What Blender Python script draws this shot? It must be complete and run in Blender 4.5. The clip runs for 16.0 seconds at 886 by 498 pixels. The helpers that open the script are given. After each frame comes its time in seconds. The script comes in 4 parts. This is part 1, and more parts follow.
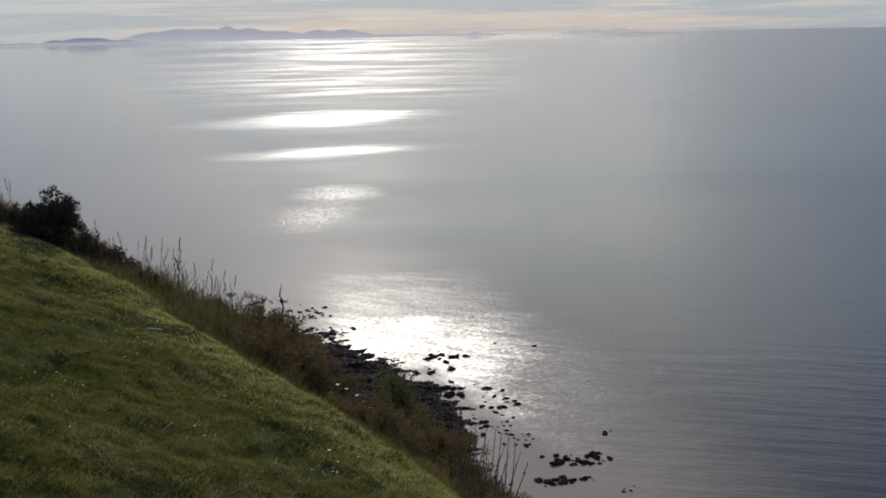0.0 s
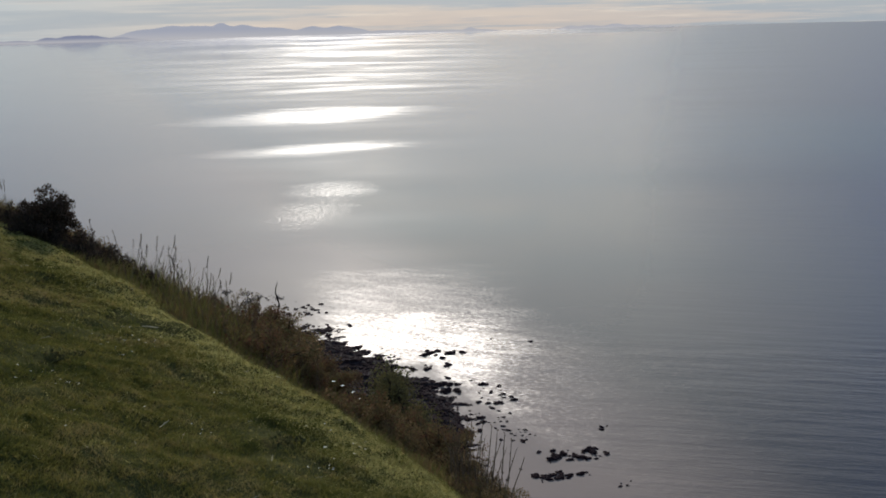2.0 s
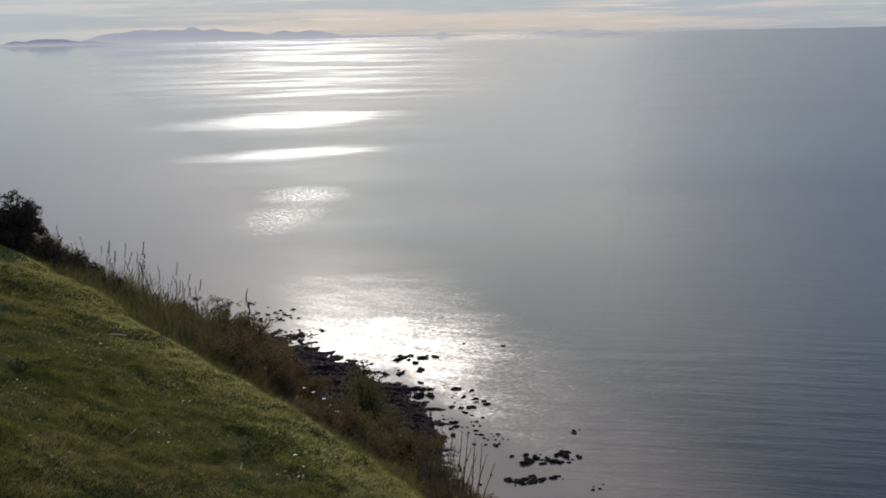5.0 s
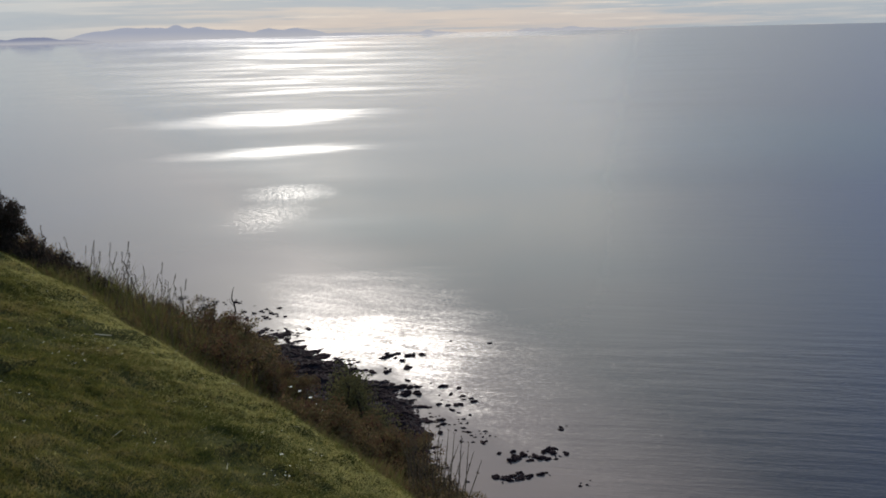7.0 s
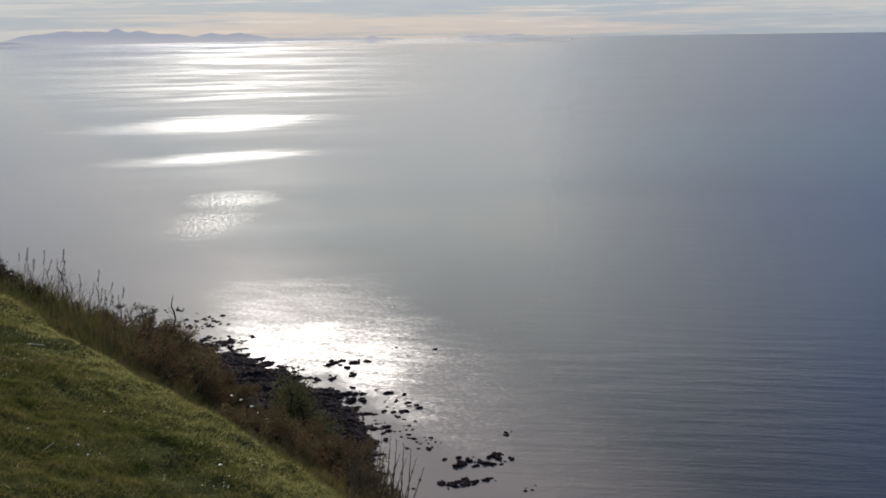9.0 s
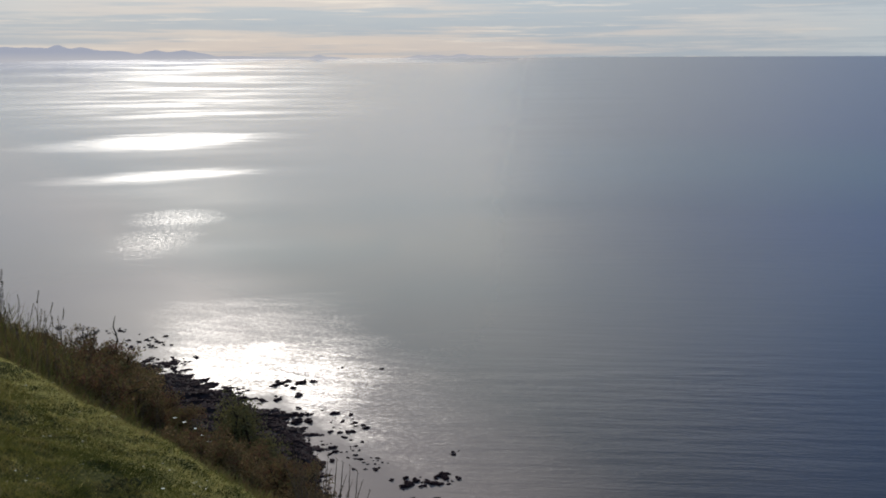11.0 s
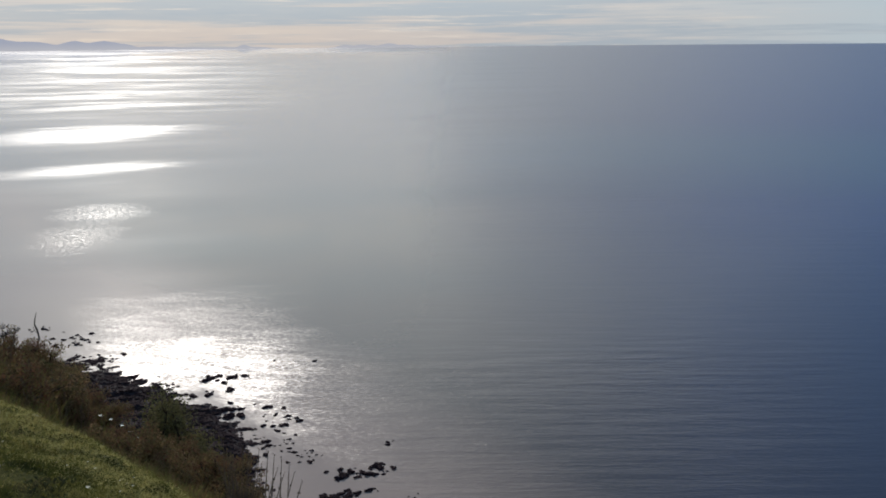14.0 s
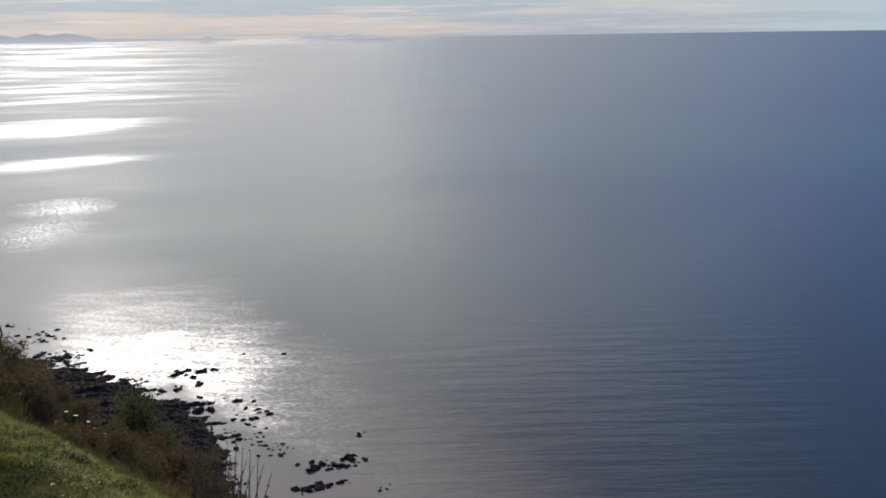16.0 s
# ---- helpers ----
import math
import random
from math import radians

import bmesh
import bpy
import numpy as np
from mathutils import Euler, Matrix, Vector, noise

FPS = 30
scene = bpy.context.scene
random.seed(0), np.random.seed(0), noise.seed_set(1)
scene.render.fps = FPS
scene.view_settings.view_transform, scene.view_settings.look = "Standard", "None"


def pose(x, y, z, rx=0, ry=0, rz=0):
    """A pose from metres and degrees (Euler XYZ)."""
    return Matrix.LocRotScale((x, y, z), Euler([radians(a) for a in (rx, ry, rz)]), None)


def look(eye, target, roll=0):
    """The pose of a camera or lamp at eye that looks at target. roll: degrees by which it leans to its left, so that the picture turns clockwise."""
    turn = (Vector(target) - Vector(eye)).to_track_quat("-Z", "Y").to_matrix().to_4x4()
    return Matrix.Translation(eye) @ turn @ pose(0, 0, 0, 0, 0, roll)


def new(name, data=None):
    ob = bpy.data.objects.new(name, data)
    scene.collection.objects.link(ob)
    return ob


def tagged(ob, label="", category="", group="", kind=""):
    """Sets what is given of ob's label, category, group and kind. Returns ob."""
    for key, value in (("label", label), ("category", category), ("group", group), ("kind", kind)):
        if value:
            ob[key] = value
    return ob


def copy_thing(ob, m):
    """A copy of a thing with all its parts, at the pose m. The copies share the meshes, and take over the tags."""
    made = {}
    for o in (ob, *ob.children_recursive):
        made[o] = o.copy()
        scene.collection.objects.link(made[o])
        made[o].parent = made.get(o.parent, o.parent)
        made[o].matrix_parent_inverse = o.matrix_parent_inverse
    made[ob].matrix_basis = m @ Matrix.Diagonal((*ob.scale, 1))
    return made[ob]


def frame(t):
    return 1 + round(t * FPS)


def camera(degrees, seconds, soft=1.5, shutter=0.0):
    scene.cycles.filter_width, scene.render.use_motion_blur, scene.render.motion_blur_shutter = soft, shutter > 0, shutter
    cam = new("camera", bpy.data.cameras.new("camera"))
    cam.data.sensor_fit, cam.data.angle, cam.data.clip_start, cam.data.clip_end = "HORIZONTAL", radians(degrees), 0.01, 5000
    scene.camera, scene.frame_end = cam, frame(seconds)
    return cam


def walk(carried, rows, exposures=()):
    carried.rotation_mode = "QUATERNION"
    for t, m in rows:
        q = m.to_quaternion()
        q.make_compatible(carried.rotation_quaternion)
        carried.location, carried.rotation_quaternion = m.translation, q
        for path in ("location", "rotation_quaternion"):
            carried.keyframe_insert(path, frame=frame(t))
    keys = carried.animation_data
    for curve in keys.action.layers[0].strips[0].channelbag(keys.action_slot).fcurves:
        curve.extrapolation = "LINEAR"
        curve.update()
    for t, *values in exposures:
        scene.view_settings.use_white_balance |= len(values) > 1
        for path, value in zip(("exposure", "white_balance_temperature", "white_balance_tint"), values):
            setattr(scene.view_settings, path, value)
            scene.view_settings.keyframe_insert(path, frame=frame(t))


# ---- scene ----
cam = camera(48.29, 16.0, soft=1.8)
EYE = 30.0
# seconds, x, y, z off the eye's first place, yaw, pitch, lean to the right
ROWS = [
    (0.0, 0.000, 0.000, 0.000, 0.00, -12.52, 1.23),
    (0.5, 0.005, 0.001, -0.001, -0.09, -12.43, 1.23),
    (1.0, 0.002, 0.002, 0.002, -0.22, -12.43, 1.17),
    (1.5, 0.002, 0.001, 0.000, -0.21, -12.56, 1.36),
    (2.0, 0.004, 0.001, 0.002, -0.24, -12.75, 1.47),
    (2.5, 0.010, -0.002, 0.006, -0.43, -12.83, 1.56),
    (3.0, 0.016, -0.020, 0.017, -0.85, -12.64, 1.42),
    (3.5, 0.011, 0.003, 0.010, -1.19, -12.52, 1.13),
    (4.0, 0.015, -0.005, 0.014, -1.44, -12.51, 1.06),
    (6.5, 0.028, -0.001, 0.014, -2.43, -12.56, 1.50),
    (7.0, 0.029, -0.009, 0.021, -2.67, -12.68, 1.40),
    (7.5, 0.036, 0.014, 0.011, -3.27, -12.76, 1.46),
    (8.0, 0.043, 0.025, 0.005, -4.21, -12.88, 1.62),
    (8.5, 0.048, 0.025, 0.005, -4.65, -13.08, 1.42),
    (9.0, 0.054, 0.012, 0.015, -5.93, -12.38, 0.87),
    (9.5, 0.056, -0.007, 0.019, -7.67, -11.27, 0.64),
    (9.7, 0.055, -0.030, 0.033, -8.13, -10.99, 0.56),
    (12.0, 0.056, 0.030, 0.001, -10.29, -11.77, 0.29),
    (12.5, 0.067, 0.033, -0.010, -11.72, -11.92, 0.31),
    (13.0, 0.064, 0.041, -0.006, -12.49, -11.76, 0.32),
    (13.5, 0.070, 0.034, -0.001, -12.77, -11.80, 0.42),
    (14.0, 0.073, 0.020, 0.002, -13.16, -11.92, 0.51),
    (14.5, 0.072, 0.041, -0.007, -13.45, -12.00, 0.57),
    (15.0, 0.075, 0.017, -0.000, -13.66, -12.11, 0.63),
    (15.5, 0.078, 0.037, -0.004, -14.05, -12.24, 0.64),
    (16.0, 0.089, 0.045, -0.015, -15.00, -12.49, 0.88),
]
EXPOSURES = [(0, 0.0, 6620, 10), (9, 0.05, 6560, 10), (15, 0.05, 6450, 10), (16, 0.12, 6400, 10)]
walk(cam, [(t, pose(x, y, EYE + z, 90 + pitch, 0, yaw) @ pose(0, 0, 0, 0, 0, -lean)) for t, x, y, z, yaw, pitch, lean in ROWS], EXPOSURES)

# ---- light ----
SUN_AZ, SUN_EL = -5.4, 20.5      # degrees to the right of +y, above the horizon
sun_dir = Vector((math.sin(radians(SUN_AZ)) * math.cos(radians(SUN_EL)),
                  math.cos(radians(SUN_AZ)) * math.cos(radians(SUN_EL)), math.sin(radians(SUN_EL))))

sun_data = bpy.data.lights.new("sun", "SUN")
sun_data.energy, sun_data.angle, sun_data.color = 4.4, radians(1.2), (1.0, 0.95, 0.88)
sun = new("sun", sun_data)
sun.matrix_world = look((0, 0, 80), Vector((0, 0, 80)) - sun_dir)


class Nodes:
    """Short hand for node trees."""

    def __init__(self, tree):
        self.tree = tree
        tree.nodes.clear()

    def add(self, kind, **sets):
        n = self.tree.nodes.new(kind)
        for key, value in sets.items():
            if key.startswith("i_"):
                self.put(n.inputs[key[2:].replace("_", " ")], value)
            else:
                setattr(n, key, value)
        return n

    def put(self, socket, value):
        if isinstance(value, bpy.types.NodeSocket):
            self.tree.links.new(value, socket)
        elif isinstance(value, bpy.types.Node):
            self.tree.links.new(value.outputs[0], socket)
        else:
            socket.default_value = value

    def math(self, op, a, b=0.0, c=0.0):
        n = self.tree.nodes.new("ShaderNodeMath")
        n.operation = op
        for i, v in enumerate((a, b, c)):
            self.put(n.inputs[i], v)
        return n.outputs[0]

    def vec(self, op, a, b=(0, 0, 0)):
        n = self.tree.nodes.new("ShaderNodeVectorMath")
        n.operation = op
        self.put(n.inputs[0], a)
        self.put(n.inputs[1], b)
        return n.outputs["Value"] if op in ("DOT_PRODUCT", "LENGTH") else n.outputs["Vector"]

    def noise(self, vector, scale, detail=4.0, rough=0.55):
        n = self.add("ShaderNodeTexNoise")
        self.put(n.inputs["Vector"], vector)
        for key, v in (("Scale", scale), ("Detail", detail), ("Roughness", rough)):
            n.inputs[key].default_value = v
        return n.outputs["Fac"]

    def ramp(self, fac, *stops):
        n = self.add("ShaderNodeValToRGB")
        self.put(n.inputs[0], fac)
        while len(n.color_ramp.elements) < len(stops):
            n.color_ramp.elements.new(0.5)
        for e, (at, col) in zip(n.color_ramp.elements, stops):
            e.position = at
            e.color = (*col, 1) if isinstance(col, tuple) else (col, col, col, 1)
        return n.outputs[0]

    def mix(self, fac, a, b, blend="MIX"):
        n = self.add("ShaderNodeMix", data_type="RGBA", blend_type=blend)
        self.put(n.inputs[0], fac)
        for socket, v in ((n.inputs[6], a), (n.inputs[7], b)):
            self.put(socket, (*v, 1) if isinstance(v, tuple) and len(v) == 3 else v)
        return n.outputs[2]


world = bpy.data.worlds.new("sky")
scene.world = world
world.use_nodes = True
W = Nodes(world.node_tree)
sky = W.add("ShaderNodeTexSky", sky_type="NISHITA", sun_disc=False, sun_elevation=radians(SUN_EL),
            sun_rotation=radians(SUN_AZ), air_density=1.0, dust_density=0.7, ozone_density=1.0)
way = W.add("ShaderNodeTexCoord").outputs["Generated"]
sep = W.add("ShaderNodeSeparateXYZ", i_Vector=way)
toward = W.math("MAXIMUM", W.vec("DOT_PRODUCT", way, tuple(sun_dir)), 0.0)
# layered cloud, thin sheets along the horizon, and the bright veil round the sun
stripes = W.noise(W.vec("MULTIPLY", way, (2.3, 2.3, 62.0)), 1.0, 8.0, 0.6)
height = W.math("MAXIMUM", sep.outputs["Z"], 0.0)
sheet = W.vec("DIVIDE", way, W.add("ShaderNodeCombineXYZ", i_X=W.math("ADD", height, 0.12), i_Y=W.math("ADD", height, 0.12), i_Z=1.0))
puffs = W.noise(sheet, 1.6, 6.0, 0.6)
cover = W.math("ADD", W.math("MULTIPLY", stripes, 0.55), W.math("MULTIPLY", puffs, 0.45))
cover = W.ramp(cover, (0.36, 0.0), (0.62, 1.0))
# the veil is a bank of thin bright cloud, wider than it is high
flat = W.vec("NORMALIZE", W.vec("MULTIPLY", way, (1.0, 1.0, 0.5)))
flat_sun = Vector((math.sin(radians(6.0)), math.cos(radians(6.0)), sun_dir.z * 0.5)).normalized()
round_sun = W.vec("DOT_PRODUCT", flat, tuple(flat_sun))
bank = W.ramp(W.math("ADD", round_sun, W.math("MULTIPLY", W.math("SUBTRACT", puffs, 0.5), 0.06)), (0.83, 0.0), (0.92, 0.55), (0.98, 1.0))
rise = W.ramp(height, (0.0, 0.0), (0.06, 0.25), (0.2, 1.0), (0.3, 1.0), (0.46, 0.55), (0.9, 0.3))
core = W.math("POWER", toward, 220.0)
glow = W.math("ADD", W.math("MULTIPLY", W.math("MULTIPLY", bank, rise), 5.5), W.math("MULTIPLY", core, 8.0))
warm = W.mix(bank, (4.3, 5.15, 5.75), (5.0, 4.78, 4.76))
low = W.mix(W.ramp(height, (0.02, 0.0), (0.38, 1.0)), warm, W.mix(bank, (1.8, 3.55, 6.6), (2.8, 3.5, 4.5)))
shade = W.mix(W.math("MULTIPLY", W.ramp(stripes, (0.47, 0.0), (0.54, 1.0)), W.math("MULTIPLY_ADD", bank, 0.5, 0.5)), low, (3.4, 4.05, 4.72))
edges = W.noise(W.vec("MULTIPLY", way, (7.0, 7.0, 150.0)), 1.0, 6.0, 0.65)
shade = W.mix(W.math("MULTIPLY", W.ramp(edges, (0.55, 0.0), (0.68, 1.0)), bank), shade, (6.2, 5.8, 5.45))
lit = W.vec("MULTIPLY", W.add("ShaderNodeCombineXYZ", i_X=glow, i_Y=glow, i_Z=glow).outputs[0], (1.0, 0.975, 0.875))
cloud = W.vec("ADD", lit, shade)
amount = W.math("MULTIPLY_ADD", cover, 0.03, 0.955)
both = W.mix(amount, sky.outputs[0], cloud)
W.add("ShaderNodeOutputWorld", i_Surface=W.add("ShaderNodeBackground", i_Color=both, i_Strength=0.1).outputs[0])


# ---- materials ----
def material(name):
    m = bpy.data.materials.new(name)
    m.use_nodes = True
    return m, Nodes(m.node_tree)


def finish(N, shader):
    N.add("ShaderNodeOutputMaterial", i_Surface=shader.outputs[0])


def surface(name, colours, scale=3.0, rough=0.9, bump=0.0, fine=30.0, spread=(0.3, 0.7), coords="Object", shine=0.1):
    """A plain rough surface: coarse and fine variation between the colours, with fine relief."""
    m, N = material(name)
    at = N.add("ShaderNodeTexCoord").outputs[coords]
    a, b = N.noise(at, scale, 5.0), N.noise(at, fine, 4.0, 0.6)
    fac = N.math("ADD", N.math("MULTIPLY", a, 0.65), N.math("MULTIPLY", b, 0.35))
    lo, hi = spread
    stops = [(lo + (hi - lo) * i / max(1, len(colours) - 1), c) for i, c in enumerate(colours)]
    p = N.add("ShaderNodeBsdfPrincipled", i_Base_Color=N.ramp(fac, *stops), i_Roughness=rough)
    p.inputs["Specular IOR Level"].default_value = shine
    if bump:
        h = N.add("ShaderNodeBump", i_Height=b, i_Strength=0.7, i_Distance=bump)
        N.put(p.inputs["Normal"], h)
    finish(N, p)
    return m


def leafy(name, colours, through_light=0.35, patches=0.6, rough=0.65):
    """Leaves and blades: a tint for each leaf, drifts of colour over the ground, light passing through."""
    m, N = material(name)
    geo = N.add("ShaderNodeNewGeometry")
    one = geo.outputs["Random Per Island"]
    drift = N.noise(geo.outputs["Position"], 1.3, 4.0, 0.6)
    clumps = N.noise(geo.outputs["Position"], 7.0, 3.0, 0.6)
    drift = N.math("ADD", N.math("MULTIPLY", drift, 0.55), N.math("MULTIPLY", clumps, 0.45))
    fac = N.math("ADD", N.math("MULTIPLY", one, 1 - patches), N.math("MULTIPLY", N.math("MULTIPLY_ADD", drift, 3.8, -1.33), patches))
    n = len(colours)
    col = N.ramp(fac, *[((i + 0.5) / n, c) for i, c in enumerate(colours)])
    p = N.add("ShaderNodeBsdfPrincipled", i_Base_Color=col, i_Roughness=rough)
    p.inputs["Specular IOR Level"].default_value = 0.0
    t = N.add("ShaderNodeBsdfTranslucent", i_Color=col)
    finish(N, mixed(N, through_light, p, t))
    return m


def mixed(N, fac, a, b):
    n = N.add("ShaderNodeMixShader")
    N.put(n.inputs[0], fac)
    N.put(n.inputs[1], a)
    N.put(n.inputs[2], b)
    return n


def sea_material():
    m, N = material("sea_water")
    at = N.add("ShaderNodeNewGeometry").outputs["Position"]
    xyz = N.add("ShaderNodeSeparateXYZ", i_Vector=at)
    far = N.vec("LENGTH", at)
    # wind: slick water crossed by ruffled patches, streaks farther out, ripples near the shore
    wander = N.noise(N.vec("MULTIPLY", at, (0.012, 0.03, 0.0)), 1.0, 4.0, 0.6)
    wob = N.math("SUBTRACT", wander, 0.5)
    sway = N.math("MULTIPLY", wob, N.ramp(N.math("DIVIDE", far, 2000.0), (0.05, 1.0), (0.3, 0.0)))

    fray = N.math("SUBTRACT", N.noise(N.vec("MULTIPLY", at, (0.07, 0.3, 0.0)), 1.0, 4.0, 0.65), 0.5)
    tatter = N.math("SUBTRACT", N.noise(N.vec("MULTIPLY", at, (0.03, 0.14, 0.0)), 1.0, 5.0, 0.65), 0.5)

    def patch(x, y, turn, long, wide, soft):
        mp = N.add("ShaderNodeMapping", vector_type="TEXTURE", i_Vector=at)
        mp.inputs["Location"].default_value = (x, y, 0)
        mp.inputs["Rotation"].default_value = (0, 0, radians(turn))
        mp.inputs["Scale"].default_value = (long, wide, 1000.0)
        d = N.math("ADD", N.vec("LENGTH", mp.outputs[0]), N.math("ADD", N.math("MULTIPLY", wob, 0.9), N.math("MULTIPLY", tatter, 1.3)))
        return N.ramp(d, (1 - soft, 1.0), (1.0, 0.0))

    dabs = N.ramp(N.noise(N.vec("MULTIPLY", at, (1.7, 1.6, 0.0)), 1.0, 5.0, 0.75), (0.5, 0.05), (0.6, 1.0))
    torn = N.ramp(N.noise(N.vec("MULTIPLY", at, (0.1, 0.55, 0.0)), 1.0, 6.0, 0.7), (0.36, 0.3), (0.56, 1.0))
    cat_paw = N.math("MULTIPLY", N.math("MAXIMUM", patch(-19.5, 185, 0, 9, 14, 0.9), patch(-22, 160, 0, 9, 15, 0.9)), dabs)
    ruffled = N.math("MAXIMUM", patch(-46, 350, 33, 58, 34, 0.6), patch(-31, 251, 22, 36, 14, 0.8))
    ruffled = N.math("MAXIMUM", N.math("MULTIPLY", N.math("MULTIPLY", ruffled, torn), 0.26), N.math("MULTIPLY", cat_paw, 0.36))
    side = N.math("DIVIDE", xyz.outputs["X"], far)
    inverse = N.math("DIVIDE", 8000.0, far)
    streak = N.noise(N.add("ShaderNodeCombineXYZ", i_X=N.math("MULTIPLY", side, 6.0), i_Y=N.math("ADD", inverse, N.math("MULTIPLY", side, -1.5)), i_Z=0.0).outputs[0], 1.0, 5.0, 0.6)
    streak = N.ramp(streak, (0.42, 0.03), (0.66, 1.0))
    offing = N.ramp(N.math("DIVIDE", far, 2000.0), (0.2, 0.0), (0.26, 1.0))
    field = N.math("MULTIPLY", N.ramp(N.math("ADD", side, 0.5), (0.12, 0.0), (0.24, 1.0), (0.52, 1.0), (0.62, 0.25)), offing)
    ruffled = N.math("MAXIMUM", ruffled, N.math("MULTIPLY", N.math("MULTIPLY", streak, field), 0.18))
    near_shore = N.ramp(N.math("DIVIDE", N.math("ADD", N.math("MULTIPLY_ADD", fray, 36.0, far), N.math("MULTIPLY", wob, 40.0)), 200.0), (0.44, 1.0), (0.475, 0.55), (0.52, 0.2), (0.64, 0.0))
    turned = N.add("ShaderNodeMapping", i_Vector=at, i_Rotation=(0, 0, radians(30))).outputs[0]
    crest = N.ramp(N.noise(N.vec("MULTIPLY", turned, (0.13, 0.9, 0.0)), 1.0, 5.0, 0.7), (0.45, 0.06), (0.56, 1.0))
    off_land = N.math("MULTIPLY_ADD", N.math("SUBTRACT", xyz.outputs["Y"], 70.0), 0.45, xyz.outputs["X"])
    sheltered = N.ramp(N.math("DIVIDE", N.math("MULTIPLY_ADD", fray, 3.0, off_land), 10.0), (0.5, 0.1), (0.85, 1.0))
    outward = N.math("MULTIPLY_ADD", N.math("SUBTRACT", xyz.outputs["Y"], 95.0), 0.3, N.math("MULTIPLY_ADD", fray, 3.0, xyz.outputs["X"]))
    outward = N.ramp(N.math("DIVIDE", N.math("ADD", outward, 15.0), 10.0), (0.25, 0.35), (0.8, 1.0))
    beyond = N.ramp(N.math("DIVIDE", N.math("MULTIPLY_ADD", fray, 10.0, xyz.outputs["Y"]), 100.0), (0.84, 0.0), (0.93, 1.0))
    sheltered = N.math("MAXIMUM", sheltered, N.math("MULTIPLY", beyond, outward))
    sheltered = N.math("MULTIPLY", sheltered, N.math("MAXIMUM", outward, N.ramp(N.math("DIVIDE", xyz.outputs["Y"], 100.0), (0.84, 1.0), (0.93, 0.0))))
    spark = N.ramp(N.noise(N.vec("MULTIPLY", turned, (1.9, 5.5, 0.0)), 1.0, 4.0, 0.7), (0.5, 0.0), (0.58, 1.0))
    broken = N.math("ADD", N.math("MULTIPLY", crest, 0.5), N.math("MULTIPLY", spark, 1.3))
    lee = N.ramp(N.math("ADD", side, N.math("ADD", N.math("MULTIPLY", fray, 0.12), N.math("MULTIPLY", wob, 0.1))), (0.03, 1.0), (0.095, 0.25), (0.2, 0.12))
    ruffled = N.math("MAXIMUM", ruffled, N.math("MINIMUM", N.math("MULTIPLY", N.math("MULTIPLY", N.math("MULTIPLY", near_shore, lee), broken), sheltered), 1.0))
    breeze = N.ramp(N.math("ADD", side, N.math("MULTIPLY", sway, 0.05)), (0.12, 0.0), (0.19, 0.1), (0.28, 0.65), (0.42, 1.0))
    drift = N.ramp(N.noise(N.vec("MULTIPLY", at, (0.004, 0.02, 0.0)), 1.0, 4.0, 0.6), (0.35, 0.58), (0.65, 0.74))
    ruffled = N.math("MAXIMUM", ruffled, N.ramp(wander, (0.35, 0.006), (0.7, 0.03)))
    ruffled = N.math("MINIMUM", N.math("MULTIPLY_ADD", breeze, drift, ruffled), 1.0)
    # a bright line of wind-ruffled water under the far hills
    offline = N.math("MULTIPLY", N.ramp(N.math("DIVIDE", far, 5000.0), (0.5, 0.0), (0.6, 1.0)), N.ramp(N.math("ADD", side, 0.5), (0.53, 0.0), (0.6, 0.5), (0.67, 1.0), (0.77, 0.0)))
    ruffled = N.math("MAXIMUM", ruffled, N.math("MULTIPLY", offline, 0.85))
    # ripples
    r1 = N.noise(N.vec("MULTIPLY", at, (0.26, 0.8, 0.0)), 1.0, 5.0, 0.6)
    r2 = N.noise(N.vec("MULTIPLY", at, (1.2, 2.8, 0.0)), 1.0, 4.0, 0.65)
    ripple = N.math("ADD", r1, N.math("MULTIPLY", r2, 0.45))
    calm = N.ramp(N.math("DIVIDE", far, 600.0), (0.1, 0.012), (0.3, 0.012), (0.55, 0.06))
    bump = N.add("ShaderNodeBump", i_Height=ripple, i_Distance=0.4)
    N.put(bump.inputs["Strength"], calm)
    # short waves running in to the shore, their crests aslant
    aslant = N.add("ShaderNodeMapping", i_Vector=at, i_Rotation=(0, 0, radians(14))).outputs[0]
    wave = N.noise(N.vec("MULTIPLY", aslant, (0.075, 0.48, 0.0)), 1.0, 5.0, 0.6)
    grain = N.noise(N.vec("MULTIPLY", aslant, (1.6, 4.0, 0.0)), 1.0, 3.0, 0.6)
    # their faces lean to the shore
    lop = N.math("MULTIPLY_ADD", xyz.outputs["X"], 0.34, N.math("MULTIPLY_ADD", grain, 0.25, N.math("MULTIPLY", wave, 2.0)))
    choppy = N.add("ShaderNodeBump", i_Height=lop, i_Distance=0.4)
    N.put(choppy.inputs["Strength"], N.math("MAXIMUM", N.math("MULTIPLY", N.math("MULTIPLY", near_shore, sheltered), 0.75), 0.04))
    # base colour: bluer with distance, darker and bluer towards the right
    water_tint = N.ramp(N.math("DIVIDE", far, 400.0), (0.17, (0.046, 0.042, 0.042)), (0.4, (0.053, 0.06, 0.056)), (1.0, (0.02, 0.05, 0.09)))
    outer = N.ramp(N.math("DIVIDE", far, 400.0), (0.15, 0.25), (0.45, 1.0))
    right_tint = N.ramp(N.math("DIVIDE", far, 400.0), (0.17, (0.019, 0.02, 0.022)), (0.45, (0.018, 0.036, 0.05)))
